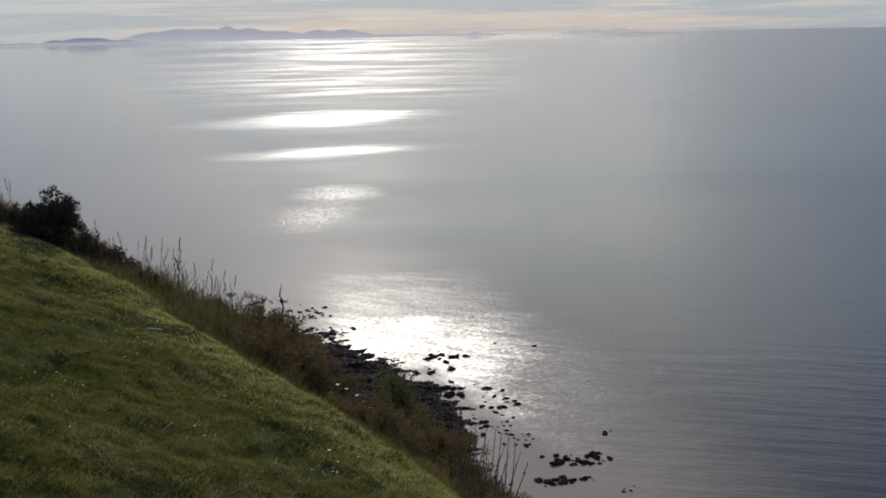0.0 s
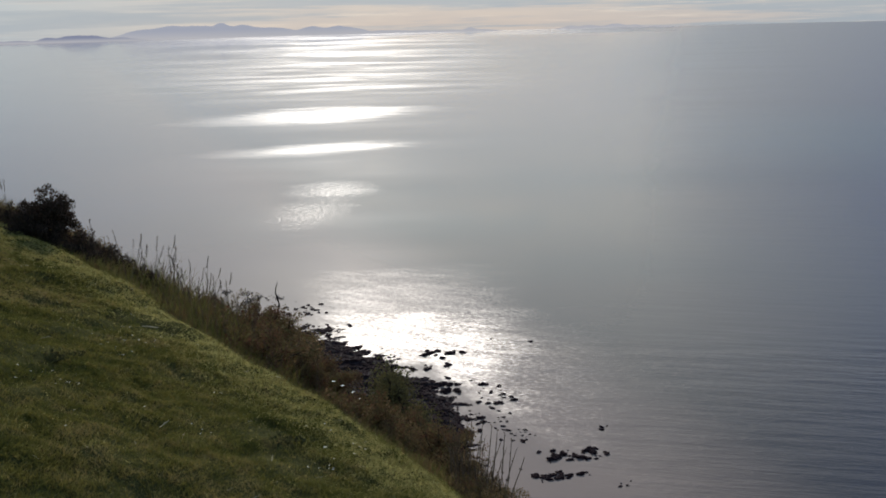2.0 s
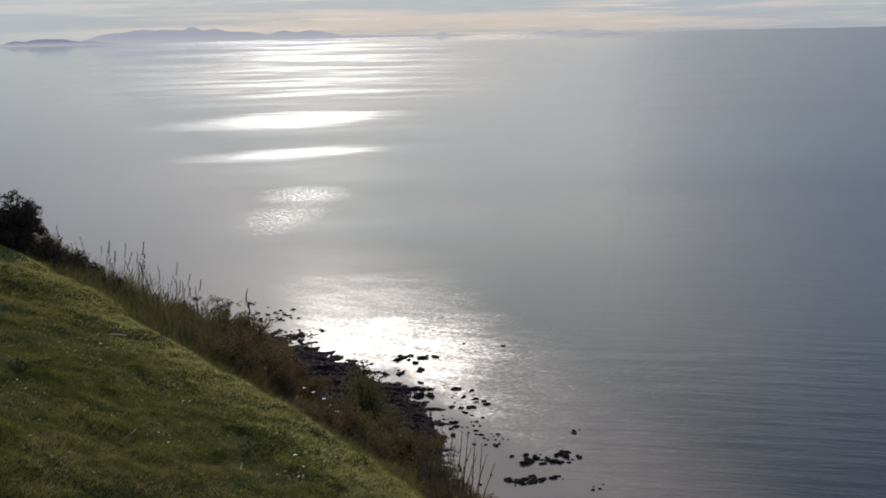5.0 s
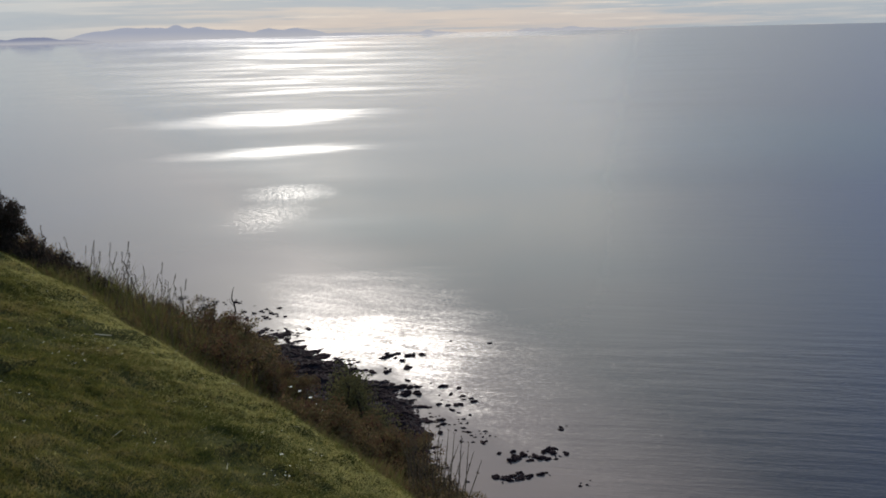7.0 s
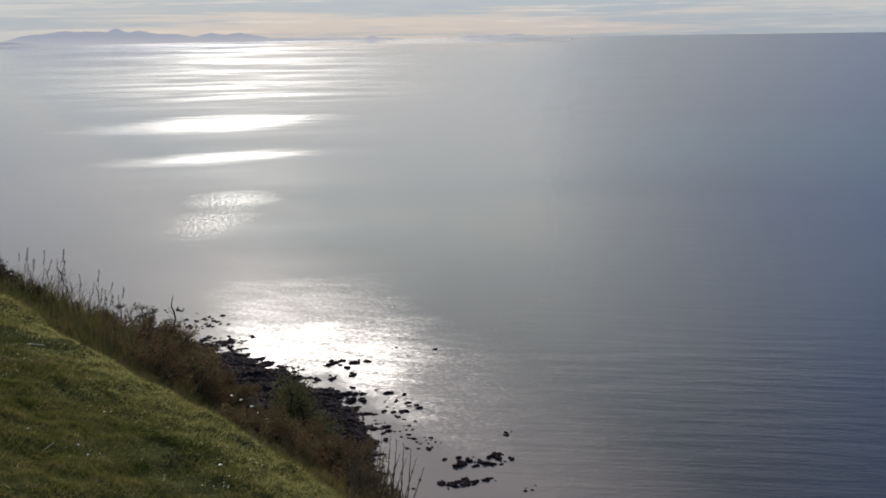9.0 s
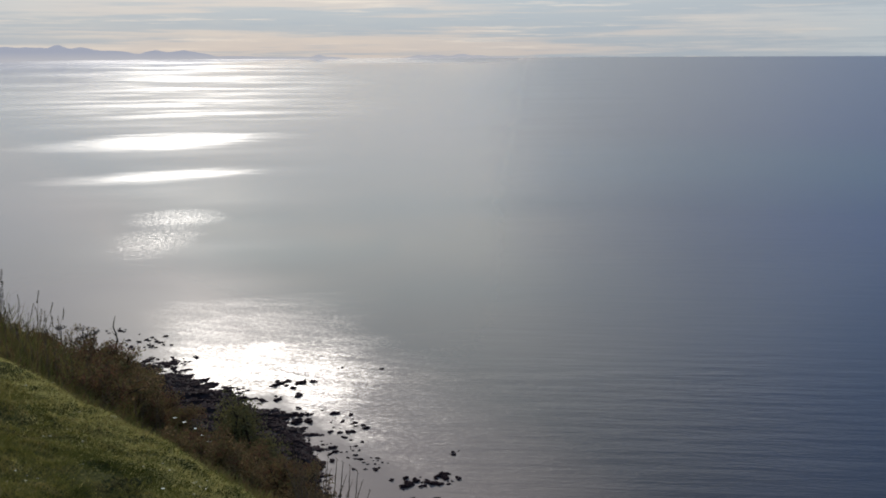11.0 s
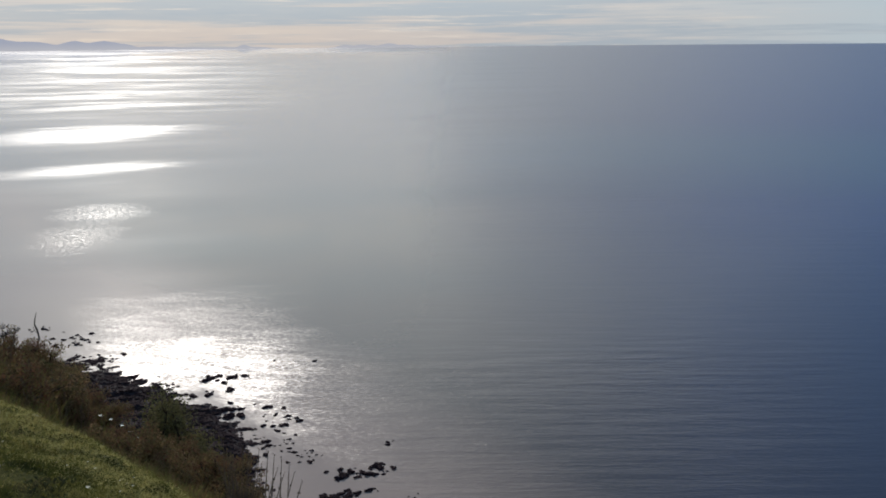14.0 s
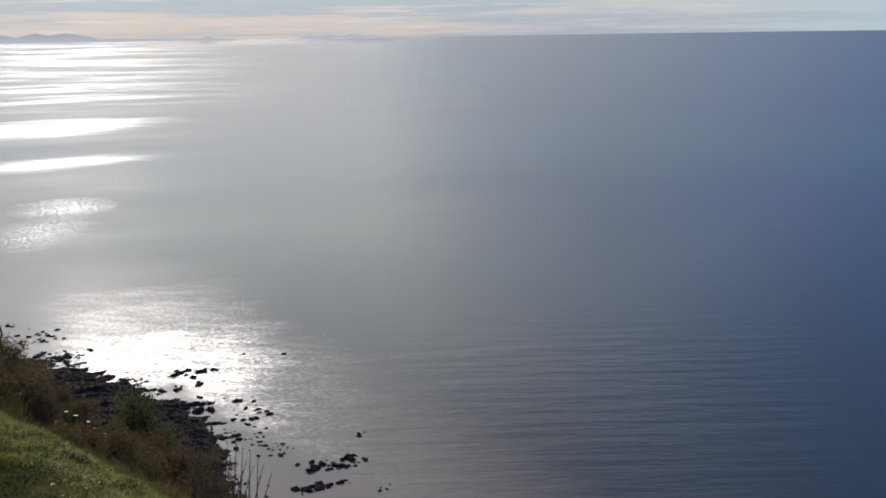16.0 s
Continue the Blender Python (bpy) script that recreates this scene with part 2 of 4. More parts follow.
    water_tint = N.mix(breeze, water_tint, right_tint)
    water_tint = N.mix(N.math("MULTIPLY", N.ramp(side, (0.2, 0.0), (0.5, 1.0)), outer), water_tint, (0.006, 0.03, 0.095))
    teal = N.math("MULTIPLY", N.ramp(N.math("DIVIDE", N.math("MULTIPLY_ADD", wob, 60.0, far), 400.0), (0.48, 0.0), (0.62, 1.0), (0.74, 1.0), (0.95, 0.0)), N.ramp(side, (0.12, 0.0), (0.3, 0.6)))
    water_tint = N.mix(teal, water_tint, (0.012, 0.06, 0.1))
    off_shore = N.math("ADD", xyz.outputs["X"], N.math("MULTIPLY", N.math("SUBTRACT", far, 65.0), 0.35))
    shallow = N.mix(N.ramp(N.math("DIVIDE", N.math("MULTIPLY_ADD", wob, 8.0, off_shore), 40.0), (0.24, 1.0), (0.62, 0.0)), water_tint, (0.16, 0.12, 0.104))
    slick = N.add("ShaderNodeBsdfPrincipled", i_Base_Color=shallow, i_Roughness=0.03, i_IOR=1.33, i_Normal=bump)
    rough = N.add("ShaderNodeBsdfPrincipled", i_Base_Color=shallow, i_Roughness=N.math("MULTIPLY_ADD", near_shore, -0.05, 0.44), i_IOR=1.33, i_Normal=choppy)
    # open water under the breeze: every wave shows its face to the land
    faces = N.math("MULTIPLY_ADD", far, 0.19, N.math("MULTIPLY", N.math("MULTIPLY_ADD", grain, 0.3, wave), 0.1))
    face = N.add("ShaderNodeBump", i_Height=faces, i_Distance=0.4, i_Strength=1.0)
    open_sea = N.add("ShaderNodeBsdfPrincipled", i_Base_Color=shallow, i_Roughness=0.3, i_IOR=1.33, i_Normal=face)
    sway = N.math("ADD", side, N.math("MULTIPLY", sway, 0.04))
    where = N.math("MULTIPLY", N.ramp(sway, (0.13, 0.0), (0.2, 0.1), (0.29, 0.5), (0.4, 1.0)), N.ramp(N.math("DIVIDE", far, 400.0), (0.24, 0.15), (0.5, 1.0)))
    where = N.math("MAXIMUM", where, N.ramp(sway, (0.4, 0.0), (0.62, 1.0)))
    where = N.math("MAXIMUM", where, N.math("MULTIPLY", N.ramp(sway, (0.06, 0.0), (0.24, 0.6)), N.ramp(N.math("DIVIDE", far, 100.0), (0.6, 1.0), (1.0, 0.0))))
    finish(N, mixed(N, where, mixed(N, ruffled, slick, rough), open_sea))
    return m


def hazed_hill_material(name, colour, haze=40.0):
    """Far land, the haze of miles of air put into its colour and glow."""
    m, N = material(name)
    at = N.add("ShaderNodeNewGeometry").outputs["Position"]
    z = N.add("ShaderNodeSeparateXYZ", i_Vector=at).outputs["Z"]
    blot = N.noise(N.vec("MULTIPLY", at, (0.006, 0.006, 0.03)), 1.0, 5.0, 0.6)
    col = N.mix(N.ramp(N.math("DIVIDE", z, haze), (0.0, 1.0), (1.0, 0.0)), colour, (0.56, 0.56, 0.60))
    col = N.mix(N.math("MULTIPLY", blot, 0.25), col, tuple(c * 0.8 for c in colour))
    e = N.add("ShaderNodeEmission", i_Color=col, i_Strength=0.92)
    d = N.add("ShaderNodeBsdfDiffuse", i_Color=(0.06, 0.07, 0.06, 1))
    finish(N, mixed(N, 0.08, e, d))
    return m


M_SEA = sea_material()
M_SOIL = surface("turf_soil", [(0.03, 0.026, 0.012), (0.05, 0.049, 0.019), (0.09, 0.082, 0.033)], 4.0, 1.0, 0.03, 45.0, shine=0.0)
M_CLIFF = surface("cliff_earth", [(0.03, 0.024, 0.016), (0.06, 0.05, 0.028), (0.075, 0.08, 0.035)], 0.6, 1.0, 0.06, 6.0, shine=0.0)
M_TURF = leafy("turf_blades", [(0.043, 0.049, 0.011), (0.096, 0.096, 0.024), (0.165, 0.143, 0.037), (0.25, 0.19, 0.075)], 0.3, 0.72)
# this straw tone also carries the sunlight on the crest
M_DRY_LIT = leafy("dry_and_sunlit_blades", [(0.31, 0.275, 0.095), (0.4, 0.345, 0.135), (0.28, 0.265, 0.08)], 0.48, 0.4)
M_ROUGH = leafy("rough_grass", [(0.055, 0.042, 0.018), (0.11, 0.115, 0.032), (0.15, 0.12, 0.05), (0.11, 0.06, 0.034)], 0.3, 0.5)
M_GORSE = leafy("gorse_leaves", [(0.032, 0.023, 0.02), (0.05, 0.04, 0.026), (0.085, 0.055, 0.042)], 0.12, 0.3)
M_BRAMBLE = leafy("bramble_leaves", [(0.062, 0.034, 0.024), (0.14, 0.072, 0.043), (0.1, 0.088, 0.036), (0.23, 0.145, 0.078)], 0.25, 0.6)
M_GREEN = leafy("shrub_leaves", [(0.06, 0.055, 0.026), (0.095, 0.088, 0.038), (0.13, 0.118, 0.052)], 0.25, 0.3)
M_BARK = surface("bark", [(0.02, 0.015, 0.011), (0.05, 0.038, 0.028)], 20.0, 0.9, 0.004, 90.0)
M_STALK = surface("dry_stalk", [(0.07, 0.045, 0.03), (0.17, 0.12, 0.075)], 12.0, 0.85)
M_UMBEL = surface("dead_umbel", [(0.018, 0.013, 0.010), (0.04, 0.03, 0.022)], 15.0, 0.9)
M_WEED = leafy("weed_leaves", [(0.03, 0.03, 0.014), (0.05, 0.05, 0.02), (0.07, 0.055, 0.025)], 0.1, 0.3)
M_STRAW = surface("straw", [(0.38, 0.32, 0.2), (0.5, 0.45, 0.32)], 20.0, 0.7)
M_PETAL = surface("petals", [(0.6, 0.58, 0.48), (0.76, 0.74, 0.64)], 60.0, 0.6)
M_DISC = surface("flower_disc", [(0.45, 0.33, 0.05), (0.6, 0.45, 0.08)], 80.0, 0.7)
M_ROCK = surface("wet_rock", [(0.009, 0.005, 0.006), (0.02, 0.012, 0.013), (0.042, 0.027, 0.028)], 0.9, 0.9, 0.05, 5.0, shine=0.01)
M_SHORE = surface("foreshore", [(0.009, 0.007, 0.008), (0.02, 0.016, 0.017), (0.045, 0.035, 0.036)], 0.35, 0.85, 0.08, 3.0, shine=0.02)
M_HILL = hazed_hill_material("far_hills", (0.42, 0.45, 0.55), 36.0)
M_HEAD = hazed_hill_material("nearer_headland", (0.27, 0.30, 0.42), 16.0)


# ---- mesh helpers ----
def part(name, bm, mat, parent, label=""):
    me = bpy.data.meshes.new(name)
    bm.to_mesh(me)
    bm.free()
    me.materials.append(mat)
    ob = new(name, me)
    ob.parent = parent
    return tagged(ob, label)


def quick(name, verts, faces, mat, parent=None, smooth=False):
    """Linked mesh object from arrays; faces all triangles or all quads."""
    me = bpy.data.meshes.new(name)
    v, f = np.asarray(verts, np.float32), np.asarray(faces, np.int32)
    k = f.shape[1]
    me.vertices.add(len(v))
    me.vertices.foreach_set("co", v.ravel())
    me.loops.add(f.size)
    me.loops.foreach_set("vertex_index", f.ravel())
    me.polygons.add(len(f))
    me.polygons.foreach_set("loop_start", np.arange(0, f.size, k, dtype=np.int32))
    me.polygons.foreach_set("use_smooth", np.full(len(f), smooth))
    me.update(calc_edges=True)
    me.materials.append(mat)
    ob = new(name, me)
    ob.parent = parent
    return ob


def lattice(ix, iy, seed):
    n = (ix.astype(np.int64) * 374761393 + iy.astype(np.int64) * 668265263 + seed * 974634777) & 0x7FFFFFFF
    n = ((n ^ (n >> 13)) * 1274126177) & 0x7FFFFFFF
    return ((n ^ (n >> 16)) & 0xFFFF) / 65535.0


def smooth_noise(x, y, seed=0):
    """Value noise, 0 to 1, on arrays."""
    x, y = np.asarray(x, float), np.asarray(y, float)
    ix, iy = np.floor(x), np.floor(y)
    fx, fy = x - ix, y - iy
    fx, fy = fx * fx * (3 - 2 * fx), fy * fy * (3 - 2 * fy)
    a, b = lattice(ix, iy, seed), lattice(ix + 1, iy, seed)
    c, d = lattice(ix, iy + 1, seed), lattice(ix + 1, iy + 1, seed)
    return (a * (1 - fx) + b * fx) * (1 - fy) + (c * (1 - fx) + d * fx) * fy


def rugged(x, y, octaves, seed=0):
    total, weight = 0, 0
    for i in range(octaves):
        total = total + smooth_noise(x * 2 ** i, y * 2 ** i, seed + 17 * i) * 0.55 ** i
        weight += 0.55 ** i
    return total / weight - 0.5


# ---- the ground: one sheet, turf, bluff and foreshore ----
# u runs along the bluff's edge (away and to the left), s straight out to sea from the edge
R2 = math.sqrt(2)


def to_xy(u, s):
    return ((s + 5.6 / R2) - u) / R2, ((s + 5.6 / R2) + u) / R2


def edge_off(u):
    """The turf stands farther out beyond the walker's own stretch, and draws back again by the gorse."""
    u = np.asarray(u, float)
    return -0.17 + 0.31 / (1 + np.exp(-(u - 4.2) / 0.6)) - 0.08 / (1 + np.exp(-(u - 9.7) / 0.3)) + 0.05 * np.exp(-((u - 8.5) / 0.7) ** 2)


def ground_z(u, s):
    u, s = np.asarray(u, float), np.asarray(s, float)
    x, y = to_xy(u, s)
    s = s - edge_off(u)
    e = np.minimum(s, 0)
    xe, ye = to_xy(np.clip(u, -40, 40), np.clip(e, -25, 0))
    turf = EYE - 1.79 - 0.34 * xe - 0.17 * ye
    turf = turf + 0.12 * rugged(x * 0.9, y * 0.9, 4, 3) + 0.07 * rugged(x * 2.7, y * 2.7, 3, 9) + 0.05 * rugged(x * 6.5, y * 6.5, 2, 15)
    d = np.maximum(s, 0)
    steep = np.clip((9.3 - u) / 2.2, 0, 1)
    steep = 0.73 + 0.25 * steep * steep * (3 - 2 * steep)
    drop = steep * np.minimum(d, 3) + 1.3 * np.maximum(d - 3, 0)
    cliff = turf - drop + np.minimum(d, 4) * 0.2 * rugged(x * 0.35, y * 0.35, 4, 5)
    line = 53.2 + 0.22 * (u - 65) - 0.03 * np.clip(58 - u, 0, 60) ** 2 - 0.035 * np.clip(u - 82, 0, 60) ** 2 - 0.1 * np.clip(u - 70, 0, 20) - 0.3 * np.clip(u - 74, 0, 12) + 2.2 * rugged(u * 0.12, u * 0 + 0.5, 3, 8)
    out = s - line
    lumps = (0.55 * rugged(x * 0.3, y * 0.3, 4, 11) + 0.65 * rugged(x * 0.7, y * 1.5, 3, 13)) * np.clip(1.2 - np.abs(out + 5) / 20, 0.12, 1)
    shore = np.where(out < 0, 0.36 * np.clip(-out / 2, 0, 1) - 0.04 * out, -0.09 * out) + lumps
    shore = np.maximum(shore, -3)
    return np.maximum(cliff, shore)


def ground():
    us = np.concatenate([np.linspace(-300, -20, 29), np.linspace(-18, 1.5, 40), np.linspace(1.6, 13, 240), np.linspace(13.3, 36, 70), np.linspace(36.3, 110, 330), np.linspace(110.5, 150, 60), np.linspace(154, 420, 40)])
    ss = np.concatenate([np.linspace(-400, -14, 20), np.linspace(-12, -4.2, 26), np.linspace(-4.1, 1.6, 120), np.linspace(1.8, 28, 100), np.linspace(28.4, 40, 24), np.linspace(40.2, 66, 130), np.linspace(66.5, 84, 20), np.linspace(86, 140, 12)])
    U, S = np.meshgrid(us, ss, indexing="ij")
    X, Y = to_xy(U, S)
    Z = ground_z(U, S)
    n, k = len(us), len(ss)
    i = (np.arange(n - 1)[:, None] * k + np.arange(k - 1)[None, :]).ravel()
    faces = np.stack([i, i + k, i + k + 1, i + 1], 1)
    ob = quick("ground", np.stack([X, Y, Z], -1).reshape(-1, 3), faces, M_SOIL, smooth=True)
    ob.data.materials.append(M_CLIFF)
    ob.data.materials.append(M_SHORE)
    sm, zm = S[:-1, :-1].ravel(), Z[:-1, :-1].ravel()
    ob.data.polygons.foreach_set("material_index", np.where(zm < 2.5, 2, np.where(sm > 0.15, 1, 0)).astype(np.int32))
    return tagged(ob, "grassy bluff falling steeply to a dark rocky foreshore", "ground", kind="structure")


def sea():
    rings = np.concatenate([np.linspace(20, 200, 46), np.geomspace(205, 4960, 60)])
    turn = np.linspace(0, 2 * np.pi, 241)[:-1]
    Rg, A = np.meshgrid(rings, turn, indexing="ij")
    v = np.stack([Rg * np.sin(A), Rg * np.cos(A), np.zeros_like(Rg)], -1).reshape(-1, 3)
    k, n = len(turn), len(rings)
    i = np.arange(n - 1)[:, None] * k
    j, j2 = np.arange(k)[None, :], (np.arange(k)[None, :] + 1) % k
    faces = np.stack([(i + j).ravel(), (i + k + j).ravel(), (i + k + j2).ravel(), (i + j2).ravel()], 1)[:, ::-1]
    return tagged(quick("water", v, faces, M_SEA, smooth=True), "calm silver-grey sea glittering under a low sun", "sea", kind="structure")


def ridge(name, near, far_off, hills, mat, label, seed):
    """A range of far hills: a solid back of land from summits of (degrees right of ahead, half width, height over the sea)."""
    az = np.arange(-46, 34, 0.12)
    top = np.zeros_like(az)
    for at, wide, tall in hills:
        top = (top ** 4 + (tall * np.exp(-np.abs((az - at) / (1.35 * wide)) ** 2)) ** 4) ** 0.25
    top = top * (1 + 0.16 * rugged(az * 0.9, az * 0 + 3.3, 4, seed) + 0.12 * rugged(az * 4.0, az * 0 + 7.3, 3, seed)) - 1.5
    rows = []
    for f in np.linspace(0, 1, 7):
        h = np.sin(min(f, 0.6) / 0.6 * np.pi / 2) if f <= 0.6 else 1 - (f - 0.6) / 0.4 * 0.6
        r = near + (far_off - near) * f
        z = top * h + (0 if f in (0, 1) else 2.5) * rugged(az * 2.3, az * 0 + f * 4, 3, seed + 5)
        rows.append(np.stack([r * np.sin(np.radians(az)), r * np.cos(np.radians(az)), np.maximum(z, -2)], -1))
    v = np.concatenate(rows)
    k = len(az)
    i = (np.arange(6)[:, None] * k + np.arange(k - 1)[None, :]).ravel()
    ob = quick(name, v, np.stack([i, i + 1, i + k + 1, i + k], 1), mat, smooth=True)
    return tagged(ob, label, "hills", kind="structure")


ground()
sea()
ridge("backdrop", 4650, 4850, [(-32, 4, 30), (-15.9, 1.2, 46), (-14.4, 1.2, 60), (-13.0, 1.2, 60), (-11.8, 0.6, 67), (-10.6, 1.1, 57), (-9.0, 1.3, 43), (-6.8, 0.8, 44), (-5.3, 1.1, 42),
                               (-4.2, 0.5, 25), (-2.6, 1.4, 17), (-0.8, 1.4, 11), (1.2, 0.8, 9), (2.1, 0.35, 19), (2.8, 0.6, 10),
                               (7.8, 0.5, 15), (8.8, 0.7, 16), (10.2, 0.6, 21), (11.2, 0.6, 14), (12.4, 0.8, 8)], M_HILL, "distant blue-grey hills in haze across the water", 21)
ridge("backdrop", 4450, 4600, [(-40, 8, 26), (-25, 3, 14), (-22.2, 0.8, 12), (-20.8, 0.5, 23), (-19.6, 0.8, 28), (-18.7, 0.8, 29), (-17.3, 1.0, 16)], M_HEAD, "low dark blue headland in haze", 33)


# ---- plants ----
rng = np.random.default_rng(7)


def blades(name, u, s, length, width, lean, mat, bend=0.5):
    """Many grass blades, each of three triangles, rooted on the ground at (u, s)."""
    n = len(u)
    x, y = to_xy(u, s)
    z = ground_z(u, s)
    a, face = rng.uniform(0, 2 * np.pi, n), rng.uniform(0, 2 * np.pi, n)
    ll = lean * rng.uniform(0.3, 1.0, n)
    dx, dy = np.cos(a) * np.sin(ll), np.sin(a) * np.sin(ll)
    wx, wy = np.cos(face) * width / 2, np.sin(face) * width / 2
    base = np.stack([x, y, z - 0.01], 1)
    side = np.stack([wx, wy, np.zeros(n)], 1)
    mid = base + np.stack([dx * length * 0.45, dy * length * 0.45, np.cos(ll) * length * 0.55], 1)
    tip = base + np.stack([dx * length * (1 + bend), dy * length * (1 + bend), np.cos(ll) * length * (1 - 0.2 * bend)], 1)
    v = np.stack([base - side, base + side, mid - side * 0.8, mid + side * 0.8, tip], 1).reshape(-1, 3)
    k = np.arange(n)[:, None] * 5
    f = np.concatenate([k + [0, 1, 3], k + [0, 3, 2], k + [2, 3, 4]], 1).reshape(-1, 3)
    return quick(name, v, f, mat)


def tube(points, radii, sides=5):
    """A tapering tube along the points, as verts and quads."""
    verts, faces = [], []
    pts = [Vector(p) for p in points]
    for i, (p, r) in enumerate(zip(pts, radii)):
        d = (pts[min(i + 1, len(pts) - 1)] - pts[max(i - 1, 0)]).normalized()
        a = d.orthogonal().normalized()
        b = d.cross(a)
        for j in range(sides):
            t = 2 * math.pi * j / sides
            verts.append(p + (a * math.cos(t) + b * math.sin(t)) * r)
    for i in range(len(pts) - 1):
        for j in range(sides):
            j2 = (j + 1) % sides
            faces.append((i * sides + j, i * sides + j2, (i + 1) * sides + j2, (i + 1) * sides + j))
    return verts, faces


def joined(pieces):
    verts, faces = [], []
    for v, f in pieces:
        k = len(verts)
        verts += v
        faces += [tuple(i + k for i in face) for face in f]
    return verts, faces


def leaf_cloud(centres, radius, count, size, r, up=0.0):
    """Leaves as folded rhombs scattered in tight clumps round the centres."""
    c = np.asarray(centres)[r.integers(0, len(centres), count)]
    d = r.normal(size=(count, 3))
    d /= np.linalg.norm(d, axis=1)[:, None]
    p = c + d * (radius * r.uniform(0.1, 1, count) ** 0.6)[:, None]
    a = r.normal(size=(count, 3)) + np.array([0, 0, up]) + d * 0.8
    a /= np.linalg.norm(a, axis=1)[:, None]
    b = np.cross(a, r.normal(size=(count, 3)))
    b /= np.linalg.norm(b, axis=1)[:, None]
    n = np.cross(a, b)
    L = (size * r.uniform(0.6, 1.3, count))[:, None]
    v = np.stack([p, p + a * L * 0.5 + b * L * 0.28 + n * L * 0.1, p + a * L, p + a * L * 0.5 - b * L * 0.28 + n * L * 0.1], 1).reshape(-1, 3)
    k = np.arange(count)[:, None] * 4
    return v, np.concatenate([k + [0, 1, 2], k + [0, 2, 3]], 1).reshape(-1, 3)


def shrub(name, wide, tall, limbs, count, leaf, mat, label, seed, spiky=0.0, clump=0.13, category="shrub"):
    """A woody shrub: limbs that fork from the base, and a broken crown of leaf clumps at their ends."""
    r = np.random.default_rng(seed)
    root = tagged(new(name), label, category)
    pieces, tips = [], []
    for i in range(limbs):
        a = 2 * math.pi * (i + r.uniform(0, 0.8)) / limbs
        reach = wide * r.uniform(0.15, 1.0) ** 0.7
        top = tall * r.uniform(0.5, 1.0) * (1 - 0.5 * (reach / wide) ** 2)
        end = np.array([math.cos(a) * reach, math.sin(a) * reach, top])
        knee = end * [0.45, 0.45, 0.5] + r.normal(0, 0.05 * tall, 3)
        pieces.append(tube([(0, 0, -0.08), tuple(knee), tuple(end)], [0.022 * tall, 0.014 * tall, 0.004 * tall], 5))
        tips += [end, end * 0.85 + r.normal(0, 0.06 * tall, 3), knee * 1.25 + r.normal(0, 0.08 * tall, 3)]
        for _ in range(3):
            f = r.uniform(0.35, 0.95)
            q = knee * (1 - f) + end * f
            e = q + r.normal(0, 1, 3) * wide * 0.22 + [0, 0, 0.07 * tall]
            e[2] = max(e[2], 0.05)
            pieces.append(tube([tuple(q), tuple(e)], [0.006 * tall, 0.002 * tall], 4))
            tips.append(e)
    v, f = joined(pieces)
    quick("trunk", np.array([tuple(p) for p in v]), f, M_BARK, root)
    v, f = leaf_cloud(tips, clump * (wide + tall) / 2, count, leaf, r, spiky)
    v[:, 2] = np.maximum(v[:, 2], 0.0)
    quick("crown", v, f, mat, root)
    return root


def place(u, s, turn=0.0, scale=1.0, sink=0.03):
    x, y = to_xy(u, s)
    return pose(float(x), float(y), float(ground_z(u, s)) - sink, 0, 0, turn) @ Matrix.Scale(scale, 4)


def put(thing, u, s, turn=0.0, scale=1.0, sink=0.03):
    thing.matrix_world = place(u, s, turn, scale, sink)
    return thing


def again(thing, u, s, turn=0.0, scale=1.0, sink=0.03):
    ob = copy_thing(thing, place(u, s, turn, 1.0, sink))
    ob.scale = (scale,) * 3
    return ob


def rise_to(thing, native, x, y, top, turn=0.0, copy=True):
    """Place a plant at (x, y), grown so that its top reaches the height top."""
    u, s = us(x, y)
    k = (top - float(ground_z(u, s))) / native
    return again(thing, u, s, turn, k) if copy else put(thing, u, s, turn, k)


def us(x, y):
    return (y - x) / R2, (x + y - 5.6) / R2


# turf, dense and short, in tufts, worn through to the soil in places
WORN = ((-0.85, 5.2, 0.16), (-2.4, 7.45, 0.3), (-1.02, 5.5, 0.14), (-2.5, 5.75, 0.2), (-2.6, 6.75, 0.18), (-2.1, 7.8, 0.14))
N_TURF = 620000
turn, reach = np.radians(rng.uniform(-28, 8, N_TURF)), rng.uniform(3.6, 12.2, N_TURF)
gu, gs = us(reach * np.sin(turn), reach * np.cos(turn))
inside = (gs < 0.3 + edge_off(gu)) & (gu < 13)
gu, gs, reach = gu[inside], gs[inside], reach[inside]
gx, gy = to_xy(gu, gs)
thick = rugged(gx * 2.2, gy * 2.2, 3, 41) + 0.5
clump = rugged(gx * 11, gy * 11, 2, 43) + 0.5


def worn_at(gx, gy):
    """How far the turf is worn away, 0 to 1 and over."""
    worn = np.zeros(len(gx))
    for x, y, wide in WORN:
        worn = np.maximum(worn, np.exp(-(((gx - x) / (wide * 1.2)) ** 2 + ((gy - y) / (wide * 1.5)) ** 2) ** 1.5))
    return worn * (0.6 + 1.6 * np.clip(rugged(gx * 8, gy * 8, 3, 47) + 0.3, 0, 1))


